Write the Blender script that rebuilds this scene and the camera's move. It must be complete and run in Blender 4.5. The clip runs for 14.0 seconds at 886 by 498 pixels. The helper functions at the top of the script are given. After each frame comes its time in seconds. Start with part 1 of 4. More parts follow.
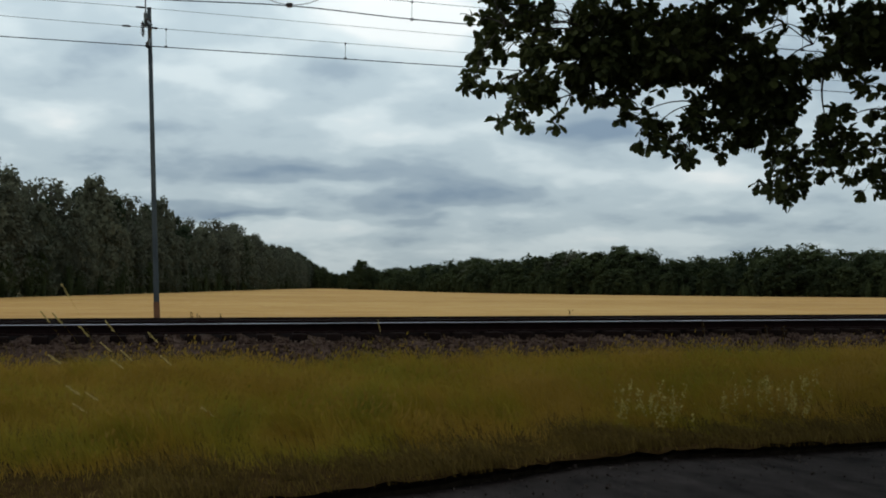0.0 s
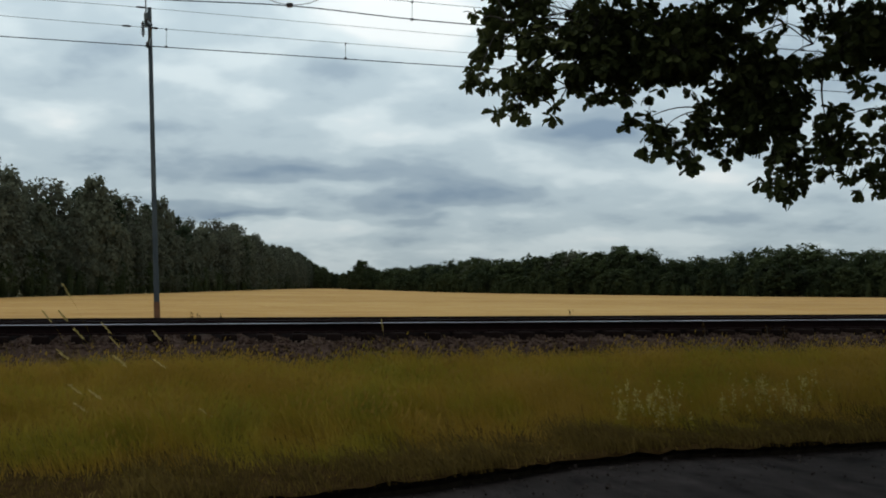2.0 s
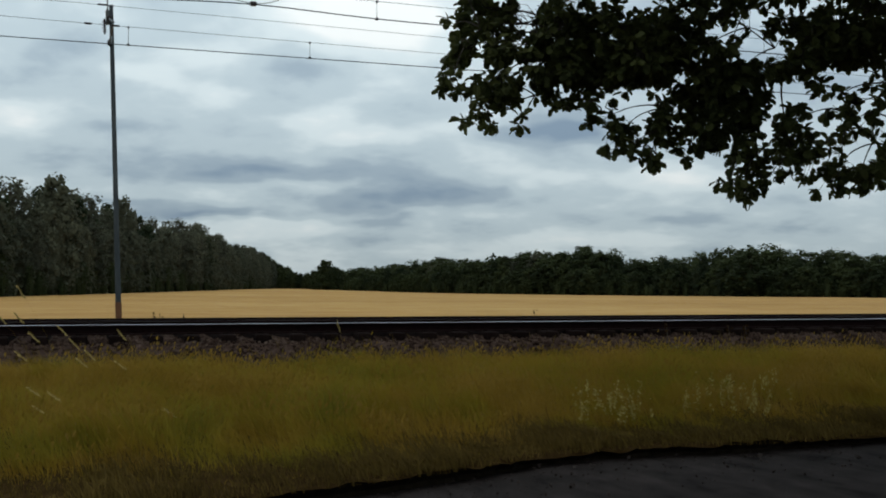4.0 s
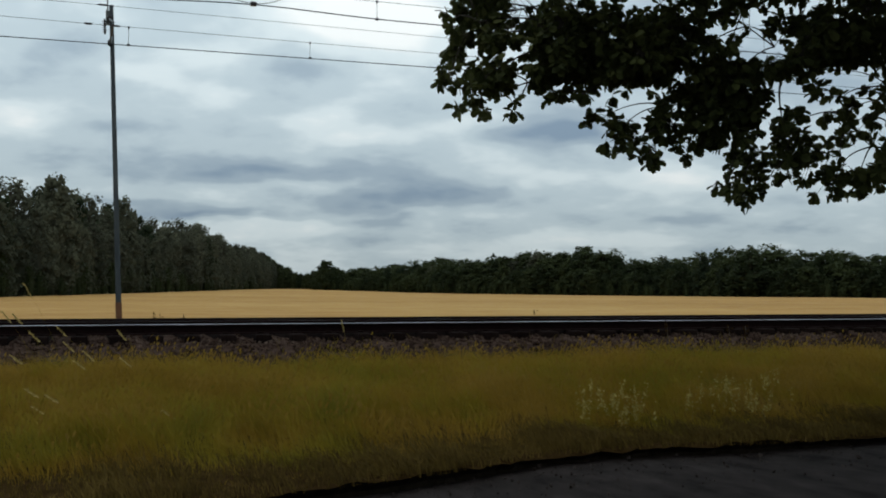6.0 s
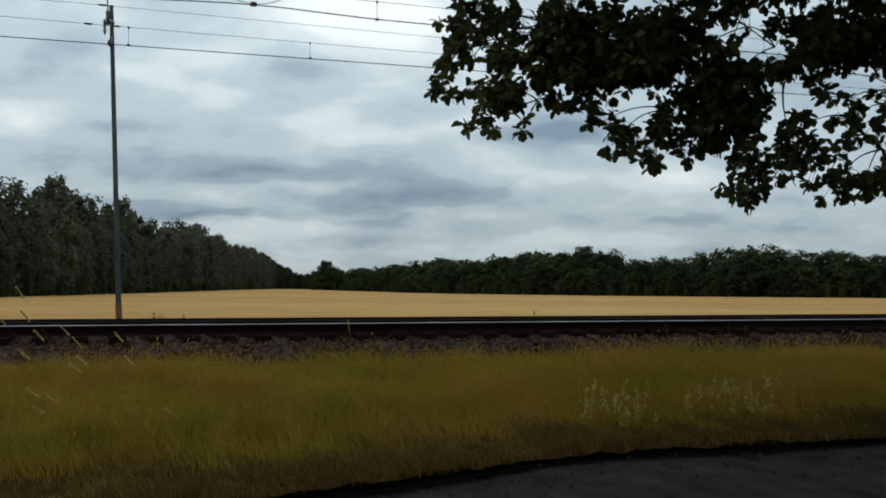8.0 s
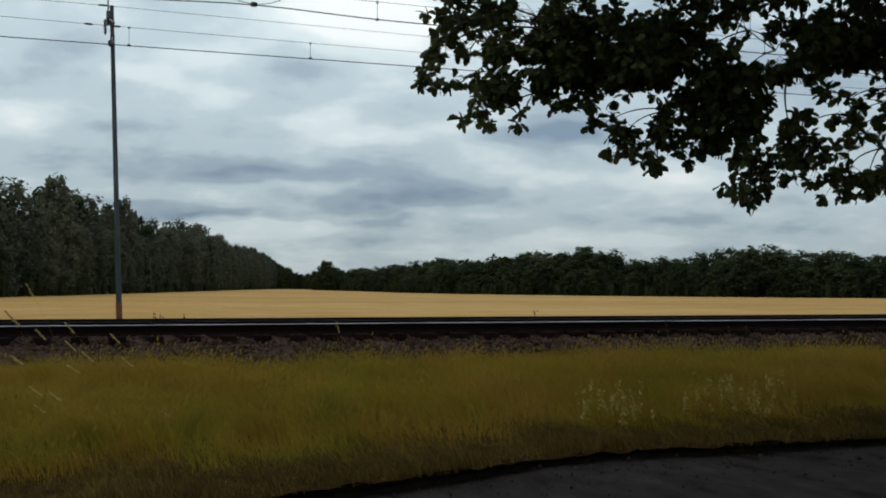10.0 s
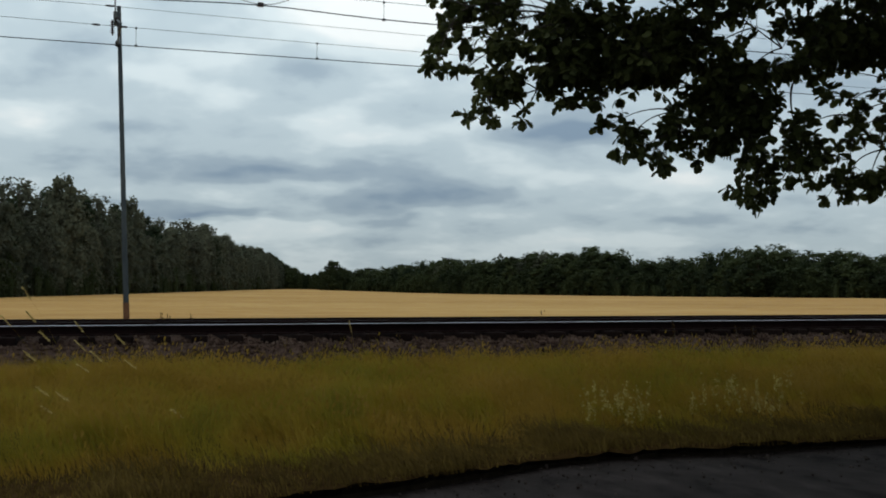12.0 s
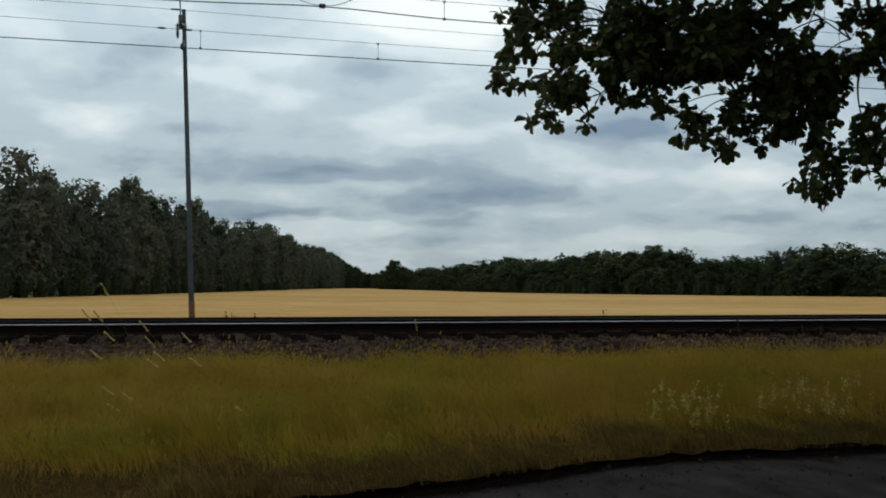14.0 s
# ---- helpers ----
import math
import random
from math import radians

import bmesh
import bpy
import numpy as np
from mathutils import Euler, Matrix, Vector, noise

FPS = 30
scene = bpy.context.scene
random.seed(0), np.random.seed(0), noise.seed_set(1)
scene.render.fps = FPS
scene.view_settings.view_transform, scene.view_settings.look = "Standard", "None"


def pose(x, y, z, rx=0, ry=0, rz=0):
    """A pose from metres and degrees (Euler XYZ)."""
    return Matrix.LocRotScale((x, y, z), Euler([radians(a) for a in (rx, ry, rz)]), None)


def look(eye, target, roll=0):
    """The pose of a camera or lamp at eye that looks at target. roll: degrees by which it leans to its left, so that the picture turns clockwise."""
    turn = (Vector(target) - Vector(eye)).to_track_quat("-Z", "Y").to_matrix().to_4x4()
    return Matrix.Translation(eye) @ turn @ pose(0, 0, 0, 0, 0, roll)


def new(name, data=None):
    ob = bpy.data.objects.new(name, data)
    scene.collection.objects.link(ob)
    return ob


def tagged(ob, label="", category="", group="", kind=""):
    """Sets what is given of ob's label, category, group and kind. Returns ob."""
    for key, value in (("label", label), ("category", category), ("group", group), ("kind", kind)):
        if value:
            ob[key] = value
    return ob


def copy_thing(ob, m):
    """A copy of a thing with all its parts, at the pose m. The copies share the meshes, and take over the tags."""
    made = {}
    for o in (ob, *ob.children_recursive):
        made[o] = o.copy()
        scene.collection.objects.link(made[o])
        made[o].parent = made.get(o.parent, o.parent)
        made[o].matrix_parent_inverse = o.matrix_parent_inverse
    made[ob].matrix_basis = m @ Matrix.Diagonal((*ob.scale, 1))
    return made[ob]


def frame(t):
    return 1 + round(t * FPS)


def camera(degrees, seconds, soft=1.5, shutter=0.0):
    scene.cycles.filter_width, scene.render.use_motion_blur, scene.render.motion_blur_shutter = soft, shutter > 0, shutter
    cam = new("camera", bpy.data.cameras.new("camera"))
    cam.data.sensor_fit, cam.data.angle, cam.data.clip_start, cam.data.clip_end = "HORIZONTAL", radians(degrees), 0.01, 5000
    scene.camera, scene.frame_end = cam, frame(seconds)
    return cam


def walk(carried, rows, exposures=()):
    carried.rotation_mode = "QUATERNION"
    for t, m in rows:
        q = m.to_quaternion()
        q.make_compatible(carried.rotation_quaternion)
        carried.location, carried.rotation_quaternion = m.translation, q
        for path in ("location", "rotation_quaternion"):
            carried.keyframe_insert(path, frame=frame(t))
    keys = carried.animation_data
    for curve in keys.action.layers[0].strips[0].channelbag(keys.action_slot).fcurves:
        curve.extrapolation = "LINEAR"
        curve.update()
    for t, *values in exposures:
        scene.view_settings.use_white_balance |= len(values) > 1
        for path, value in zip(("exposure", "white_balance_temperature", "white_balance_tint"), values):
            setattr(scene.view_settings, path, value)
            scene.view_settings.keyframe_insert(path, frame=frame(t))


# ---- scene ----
cam = camera(45.0, 14.0, soft=1.9)

EYE = 1.6            # height of the lens over the road
PATH = [
    (0.0, -1.76, 2.02, -0.20), (0.5, -1.72, 2.02, -0.20), (1.0, -1.76, 2.02, -0.20), (1.5, -1.76, 2.02, -0.20),
    (2.0, -1.75, 2.02, -0.20), (2.5, -2.32, 2.03, -0.19), (3.0, -3.60, 2.03, -0.18), (3.5, -3.65, 2.03, -0.18),
    (6.0, -3.64, 2.04, -0.18), (6.5, -3.64, 2.05, -0.19), (7.0, -3.64, 2.05, -0.19), (7.5, -3.64, 2.05, -0.18),
    (8.0, -3.64, 2.05, -0.18), (10.5, -3.61, 2.06, -0.19), (11.0, -3.59, 2.05, -0.19), (11.5, -3.52, 2.05, -0.18),
    (12.0, -3.27, 2.06, -0.19), (12.5, -2.88, 2.04, -0.18), (13.0, -2.52, 2.03, -0.17), (13.5, -1.50, 2.00, -0.17),
    (14.0, 0.00, 2.00, -0.17)]
walk(cam, [(t, pose(0, 0, EYE, 90 + pitch, roll, yaw)) for t, yaw, pitch, roll in PATH], exposures=[(0.0, 0.0), (14.0, 0.0)])

# ---- world and sun: an overcast summer sky ----
SUN_ELEVATION, SUN_AZIMUTH = 52.0, 215.0


def build_world():
    world = bpy.data.worlds.new("overcast_sky")
    scene.world = world
    world.use_nodes = True
    nt = world.node_tree
    nt.nodes.clear()

    def node(kind, **props):
        n = nt.nodes.new(kind)
        for k, v in props.items():
            n.inputs[k].default_value = v
        return n

    def calc(op, a, b=None):
        n = nt.nodes.new("ShaderNodeMath")
        n.operation = op
        for i, v in enumerate((a, b)):
            if v is None:
                continue
            if isinstance(v, (int, float)):
                n.inputs[i].default_value = v
            else:
                nt.links.new(v, n.inputs[i])
        return n.outputs[0]

    where = nt.nodes.new("ShaderNodeTexCoord").outputs["Generated"]
    sep = nt.nodes.new("ShaderNodeSeparateXYZ")
    nt.links.new(where, sep.inputs[0])
    x, y, z = sep.outputs
    up = calc("MAXIMUM", z, 0.0)
    # the cloud base as a flat layer seen in perspective
    depth = calc("ADD", up, 0.28)
    flat = nt.nodes.new("ShaderNodeCombineXYZ")
    nt.links.new(calc("DIVIDE", x, depth), flat.inputs[0])
    nt.links.new(calc("DIVIDE", y, depth), flat.inputs[1])

    def clouds(scale, detail, rough, distortion, shift):
        add = nt.nodes.new("ShaderNodeVectorMath")
        add.inputs[1].default_value = shift
        nt.links.new(flat.outputs[0], add.inputs[0])
        n = node("ShaderNodeTexNoise", Scale=scale, Detail=detail, Roughness=rough, Distortion=distortion)
        nt.links.new(add.outputs[0], n.inputs["Vector"])
        return n.outputs["Fac"]

    big = clouds(1.5, 2.0, 0.45, 0.1, (3.1, 0.4, 0))
    mid = clouds(4.2, 3.5, 0.5, 0.10, (0.3, 7.7, 0))
    fine = clouds(11.0, 4.0, 0.55, 0.2, (5.2, 1.7, 2))
    shape = calc("ADD", 0.085, calc("ADD", calc("MULTIPLY", big, 0.36), calc("ADD", calc("MULTIPLY", mid, 0.36), calc("MULTIPLY", fine, 0.13))))

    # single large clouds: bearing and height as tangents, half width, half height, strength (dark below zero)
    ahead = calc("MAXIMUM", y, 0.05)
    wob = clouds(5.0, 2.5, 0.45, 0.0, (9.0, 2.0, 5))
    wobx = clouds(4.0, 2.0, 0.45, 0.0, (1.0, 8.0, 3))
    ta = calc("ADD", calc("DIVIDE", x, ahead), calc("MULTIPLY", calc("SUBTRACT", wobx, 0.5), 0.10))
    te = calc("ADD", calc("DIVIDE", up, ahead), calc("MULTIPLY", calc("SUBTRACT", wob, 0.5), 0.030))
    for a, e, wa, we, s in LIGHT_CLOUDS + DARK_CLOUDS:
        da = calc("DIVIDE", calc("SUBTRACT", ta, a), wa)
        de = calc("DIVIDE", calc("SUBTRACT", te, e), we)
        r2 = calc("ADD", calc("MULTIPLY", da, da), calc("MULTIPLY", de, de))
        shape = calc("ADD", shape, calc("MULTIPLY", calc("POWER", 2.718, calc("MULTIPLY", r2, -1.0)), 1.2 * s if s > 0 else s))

    ramp = nt.nodes.new("ShaderNodeValToRGB")
    ramp.color_ramp.interpolation = "EASE"
    stops = [(0.26, (0.248, 0.345, 0.450)), (0.40, (0.375, 0.480, 0.562)), (0.51, (0.546, 0.664, 0.722)), (0.62, (0.725, 0.838, 0.874)), (0.75, (0.94, 1.0, 1.0))]
    els = ramp.color_ramp.elements
    while len(els) < len(stops):
        els.new(0.5)
    for el, (p, c) in zip(els, stops):
        el.position, el.color = p, (*c, 1)
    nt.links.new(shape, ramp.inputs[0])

    # overcast skies brighten towards the zenith
    gain = calc("ADD", 0.58, calc("MULTIPLY", calc("POWER", up, 0.7), 1.22))
    bright = nt.nodes.new("ShaderNodeVectorMath")
    bright.operation = "SCALE"
    nt.links.new(ramp.outputs[0], bright.inputs[0])
    nt.links.new(gain, bright.inputs["Scale"])

    sky = nt.nodes.new("ShaderNodeTexSky")
    sky.sky_type = "NISHITA"
    sky.sun_disc = False
    sky.sun_elevation, sky.sun_rotation = radians(SUN_ELEVATION), radians(SUN_AZIMUTH)
    bg_sky = node("ShaderNodeBackground", Strength=0.06)
    nt.links.new(sky.outputs[0], bg_sky.inputs[0])
    bg_cloud = node("ShaderNodeBackground", Strength=SKY_STRENGTH)
    nt.links.new(bright.outputs[0], bg_cloud.inputs[0])
    mix = node("ShaderNodeMixShader", Fac=0.93)
    nt.links.new(bg_sky.outputs[0], mix.inputs[1])
    nt.links.new(bg_cloud.outputs[0], mix.inputs[2])
    out = nt.nodes.new("ShaderNodeOutputWorld")
    nt.links.new(mix.outputs[0], out.inputs[0])


SKY_STRENGTH = 1.03
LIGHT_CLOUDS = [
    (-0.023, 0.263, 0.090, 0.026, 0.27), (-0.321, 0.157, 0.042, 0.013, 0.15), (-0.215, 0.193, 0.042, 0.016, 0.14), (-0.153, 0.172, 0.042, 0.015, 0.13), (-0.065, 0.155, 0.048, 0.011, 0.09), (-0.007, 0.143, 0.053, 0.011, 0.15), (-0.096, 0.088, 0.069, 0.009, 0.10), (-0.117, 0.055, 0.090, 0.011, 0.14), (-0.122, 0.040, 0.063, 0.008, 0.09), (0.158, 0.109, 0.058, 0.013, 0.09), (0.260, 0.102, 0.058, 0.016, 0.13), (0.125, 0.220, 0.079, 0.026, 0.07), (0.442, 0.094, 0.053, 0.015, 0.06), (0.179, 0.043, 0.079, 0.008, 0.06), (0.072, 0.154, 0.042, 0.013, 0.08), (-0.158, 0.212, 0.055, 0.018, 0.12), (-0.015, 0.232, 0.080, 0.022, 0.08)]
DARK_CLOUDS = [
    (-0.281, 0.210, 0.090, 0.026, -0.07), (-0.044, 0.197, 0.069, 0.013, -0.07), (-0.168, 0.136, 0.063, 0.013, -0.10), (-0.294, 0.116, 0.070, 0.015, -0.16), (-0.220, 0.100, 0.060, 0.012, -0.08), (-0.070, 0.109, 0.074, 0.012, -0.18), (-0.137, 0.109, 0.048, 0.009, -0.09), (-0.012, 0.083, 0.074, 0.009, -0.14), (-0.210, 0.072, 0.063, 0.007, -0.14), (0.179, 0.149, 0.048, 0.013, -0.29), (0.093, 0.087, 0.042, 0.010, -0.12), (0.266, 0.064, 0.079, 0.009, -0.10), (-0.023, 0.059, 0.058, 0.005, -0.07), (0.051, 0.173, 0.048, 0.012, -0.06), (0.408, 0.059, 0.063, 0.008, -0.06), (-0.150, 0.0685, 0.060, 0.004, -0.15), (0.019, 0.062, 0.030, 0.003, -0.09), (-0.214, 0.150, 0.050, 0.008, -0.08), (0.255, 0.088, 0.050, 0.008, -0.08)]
build_world()

sun = new("sun", bpy.data.lights.new("sun", "SUN"))
sun.data.energy, sun.data.angle, sun.data.color = 0.45, radians(25), (1.0, 0.96, 0.90)
_az, _el = radians(SUN_AZIMUTH), radians(SUN_ELEVATION)
sun.matrix_world = look((0, 0, 60), (-math.sin(_az) * math.cos(_el), -math.cos(_az) * math.cos(_el), 60 - math.sin(_el)))


# ---- materials ----
def material(name, stops, scale=4.0, detail=6.0, rough=0.8, metal=0.0, bump=0.2, bump_scale=40.0, bump_distance=0.01,
             per_object=0.0, per_island=0.0, large=0.0, large_scale=0.3, stretch=(1, 1, 1), translucent=0.0, specular=0.3):
    """A surface whose colour wanders through stops by noise, with slow stains, piece-to-piece change and fine relief."""
    m = bpy.data.materials.new(name)
    m.use_nodes = True
    nt = m.node_tree
    nt.nodes.clear()
    link = nt.links.new

    def calc(op, a, b):
        n = nt.nodes.new("ShaderNodeMath")
        n.operation = op
        for i, v in enumerate((a, b)):
            if isinstance(v, (int, float)):
                n.inputs[i].default_value = v
            else:
                link(v, n.inputs[i])
        return n.outputs[0]

    tex = nt.nodes.new("ShaderNodeTexCoord")
    mapping = nt.nodes.new("ShaderNodeMapping")
    mapping.inputs["Scale"].default_value = stretch
    link(tex.outputs["Object"], mapping.inputs[0])

    def noisy(s, d):
        n = nt.nodes.new("ShaderNodeTexNoise")
        n.inputs["Scale"].default_value, n.inputs["Detail"].default_value = s, d
        n.inputs["Roughness"].default_value = 0.6
        link(mapping.outputs[0], n.inputs["Vector"])
        return n.outputs["Fac"]

    fac = noisy(scale, detail)
    if large:
        fac = calc("ADD", fac, calc("MULTIPLY", calc("SUBTRACT", noisy(large_scale, 3.0), 0.5), large))
    if per_object:
        info = nt.nodes.new("ShaderNodeObjectInfo")
        fac = calc("ADD", fac, calc("MULTIPLY", calc("SUBTRACT", info.outputs["Random"], 0.5), per_object))
    if per_island:
        geo = nt.nodes.new("ShaderNodeNewGeometry")
        fac = calc("ADD", fac, calc("MULTIPLY", calc("SUBTRACT", geo.outputs["Random Per Island"], 0.5), per_island))
    ramp = nt.nodes.new("ShaderNodeValToRGB")
    els = ramp.color_ramp.elements
    while len(els) < len(stops):
        els.new(0.5)
    for el, (p, c) in zip(els, stops):
        el.position, el.color = p, (*c, 1)
    link(fac, ramp.inputs[0])
    bsdf = nt.nodes.new("ShaderNodeBsdfPrincipled")
    bsdf.inputs["Roughness"].default_value, bsdf.inputs["Metallic"].default_value = rough, metal
    bsdf.inputs["Specular IOR Level"].default_value = specular
    link(ramp.outputs[0], bsdf.inputs["Base Color"])
    if bump:
        b = nt.nodes.new("ShaderNodeBump")
        b.inputs["Strength"].default_value, b.inputs["Distance"].default_value = bump, bump_distance
        link(noisy(bump_scale, 4.0), b.inputs["Height"])
        link(b.outputs[0], bsdf.inputs["Normal"])
    out = nt.nodes.new("ShaderNodeOutputMaterial")
    if translucent:
        tr = nt.nodes.new("ShaderNodeBsdfTranslucent")
        link(ramp.outputs[0], tr.inputs["Color"])
        mx = nt.nodes.new("ShaderNodeMixShader")
        mx.inputs[0].default_value = translucent
        link(bsdf.outputs[0], mx.inputs[1])
        link(tr.outputs[0], mx.inputs[2])
        link(mx.outputs[0], out.inputs[0])
    else:
        link(bsdf.outputs[0], out.inputs[0])
    return m


GRASS = material("meadow_grass", [(0.20, (0.132, 0.112, 0.011)), (0.42, (0.200, 0.146, 0.014)), (0.58, (0.226, 0.134, 0.016)), (0.82, (0.250, 0.152, 0.028))],
                 scale=1.5, detail=3, rough=0.8, bump=0, per_island=0.04, large=1.3, large_scale=0.42, translucent=0.4, specular=0.06)
PANICLE = material("grass_panicles", [(0.22, (0.150, 0.115, 0.014)), (0.5, (0.200, 0.120, 0.018)), (0.8, (0.235, 0.150, 0.032))], scale=1.2, detail=3, rough=0.85, bump=0, per_island=0.10, large=1.2, large_scale=0.4, translucent=0.4, specular=0.05)
STRAW = material("dry_grass_heads", [(0.3, (0.27, 0.195, 0.060)), (0.7, (0.42, 0.315, 0.120))], scale=9, rough=0.85, bump=0, per_island=0.4, translucent=0.3, specular=0.1)
PALE = material("pale_grass_plumes", [(0.3, (0.24, 0.185, 0.042)), (0.7, (0.38, 0.295, 0.085))], scale=9, rough=0.8, bump=0, per_island=0.4, translucent=0.3)
TURF = material("turf_soil", [(0.3, (0.018, 0.0100, 0.0038)), (0.55, (0.036, 0.0205, 0.0075)), (0.75, (0.060, 0.036, 0.014))], scale=7, rough=1.0, bump=0.6, bump_scale=30, bump_distance=0.03, large=0.4, specular=0.0)
THATCH = material("dead_thatch", [(0.3, (0.056, 0.036, 0.010)), (0.6, (0.096, 0.062, 0.015)), (0.8, (0.132, 0.088, 0.025))], scale=2.0, rough=0.9, bump=0, per_island=0.3, large=0.6, translucent=0.3, specular=0.03)
# bare earth, coloured near black for the shadow below the turf lip
LIP_SHADE_EARTH = material("shade_dark_earth", [(0.3, (0.007, 0.005, 0.003)), (0.7, (0.020, 0.014, 0.009))], scale=14, rough=0.95, bump=0.5, bump_scale=30, bump_distance=0.03, specular=0.05)
SOIL = material("earth", [(0.3, (0.05, 0.04, 0.02)), (0.7, (0.11, 0.085, 0.04))], scale=2, rough=0.95, bump=0.4, large=0.4, large_scale=0.02, specular=0.02)
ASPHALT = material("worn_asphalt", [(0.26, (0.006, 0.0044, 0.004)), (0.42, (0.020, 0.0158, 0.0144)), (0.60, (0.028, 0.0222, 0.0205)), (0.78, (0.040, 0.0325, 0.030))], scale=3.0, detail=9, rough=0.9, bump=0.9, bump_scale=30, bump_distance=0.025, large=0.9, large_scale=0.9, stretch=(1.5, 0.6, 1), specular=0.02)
PEBBLE = material("road_grit", [(0.3, (0.020, 0.015, 0.013)), (0.7, (0.062, 0.050, 0.043))], scale=12, rough=0.9, bump=0.2, per_object=0.4, per_island=0.5, specular=0.02)
WHEAT = material("ripe_wheat", [(0.28, (0.285, 0.150, 0.042)), (0.5, (0.348, 0.192, 0.057)), (0.72, (0.405, 0.244, 0.082))], scale=0.35, detail=8, rough=0.9, bump=0.8, bump_scale=2.2, bump_distance=0.35, large=1.3, large_scale=0.022, stretch=(0.5, 0.8, 1.0), specular=0.1)
BALLAST = material("rusty_ballast", [(0.28, (0.016, 0.0092, 0.0066)), (0.5, (0.038, 0.0225, 0.0165)), (0.72, (0.070, 0.044, 0.033))], scale=9, detail=8, rough=0.9, bump=0.8, bump_scale=22, bump_distance=0.04, large=0.7, large_scale=0.7, specular=0.02)
STONE = material("ballast_stone", [(0.2, (0.017, 0.0098, 0.0072)), (0.5, (0.038, 0.0225, 0.0165)), (0.8, (0.078, 0.052, 0.040))], scale=1.2, rough=0.9, bump=0.3, per_island=0.45, large=0.5, large_scale=0.6, specular=0.02)
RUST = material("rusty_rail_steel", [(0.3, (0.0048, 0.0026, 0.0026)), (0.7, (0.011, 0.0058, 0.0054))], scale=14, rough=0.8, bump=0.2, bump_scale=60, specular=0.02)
POLISH = material("polished_rail_head", [(0.3, (0.30, 0.27, 0.30)), (0.7, (0.42, 0.385, 0.42))], scale=2, rough=0.38, metal=1.0, bump=0.05, stretch=(0.1, 1, 1))
# dark copy of the polished head, for rails that show no glint
NO_GLINT = material("rail_head_no_glint", [(0.3, (0.008, 0.0045, 0.004)), (0.7, (0.018, 0.011, 0.0095))], scale=3, rough=0.7, bump=0.05, stretch=(0.1, 1, 1), specular=0.05)
# concrete coloured near black: the shade under the rails is in this colour
SHADED_CONCRETE = material("shaded_sleeper_concrete", [(0.3, (0.006, 0.0036, 0.0032)), (0.7, (0.014, 0.009, 0.0078))], scale=8, rough=0.95, bump=0.3, per_object=0.3, specular=0.02)
MAST = material("mast_steel", [(0.3, (0.026, 0.032, 0.036)), (0.5, (0.050, 0.056, 0.058)), (0.72, (0.085, 0.086, 0.078))], scale=3, rough=0.6, metal=0.3, bump=0.15, stretch=(3, 3, 0.4))
MAST_RUST = material("mast_foot_rust", [(0.3, (0.07, 0.028, 0.012)), (0.7, (0.15, 0.065, 0.028))], scale=6, rough=0.85, bump=0.3)
WIRE = material("weathered_copper_wire", [(0.3, (0.035, 0.04, 0.045)), (0.7, (0.07, 0.075, 0.08))], scale=3, rough=0.5, metal=0.5, bump=0)
PORCELAIN = material("dark_insulator_glaze", [(0.3, (0.02, 0.015, 0.014)), (0.7, (0.045, 0.035, 0.03))], scale=5, rough=0.25, bump=0)
BARK = material("oak_bark", [(0.3, (0.022, 0.018, 0.014)), (0.7, (0.075, 0.062, 0.048))], scale=9, rough=0.95, bump=0.9, bump_scale=18, bump_distance=0.03, stretch=(1, 1, 0.25))
OAK_LEAF = material("oak_leaf_green", [(0.25, (0.034, 0.040, 0.013)), (0.5, (0.055, 0.062, 0.019)), (0.8, (0.085, 0.090, 0.029))], scale=1.4, rough=0.65, bump=0.1, per_object=0.3, per_island=0.6, translucent=0.38, specular=0.12)
WOOD_DARK = material("forest_bark", [(0.3, (0.03, 0.024, 0.018)), (0.7, (0.09, 0.07, 0.055))], scale=3, rough=0.95, bump=0.4, stretch=(1, 1, 0.2))
# pine and birch colours are lightened and greyed to stand for haze
PINE = material("hazed_pine_needles", [(0.2, (0.050, 0.052, 0.035)), (0.5, (0.071, 0.072, 0.047)), (0.8, (0.096, 0.094, 0.059))], scale=0.35, rough=0.85, bump=0, per_object=0.45, per_island=0.10, translucent=0.38, specular=0.08)
SPRUCE = material("spruce_needles", [(0.2, (0.016, 0.023, 0.012)), (0.5, (0.026, 0.034, 0.017)), (0.8, (0.042, 0.050, 0.025))], scale=0.35, rough=0.85, bump=0, per_object=0.4, per_island=0.18, translucent=0.38, specular=0.08)
BIRCH = material("hazed_birch_foliage", [(0.2, (0.052, 0.056, 0.037)), (0.5, (0.077, 0.080, 0.051)), (0.8, (0.104, 0.105, 0.067))], scale=0.35, rough=0.8, bump=0, per_object=0.5, per_island=0.10, translucent=0.38, specular=0.1)
BROAD = material("broadleaf_foliage", [(0.2, (0.016, 0.022, 0.009)), (0.5, (0.029, 0.037, 0.014)), (0.8, (0.048, 0.058, 0.022))], scale=0.4, rough=0.8, bump=0, per_object=0.5, per_island=0.18, translucent=0.38, specular=0.1)


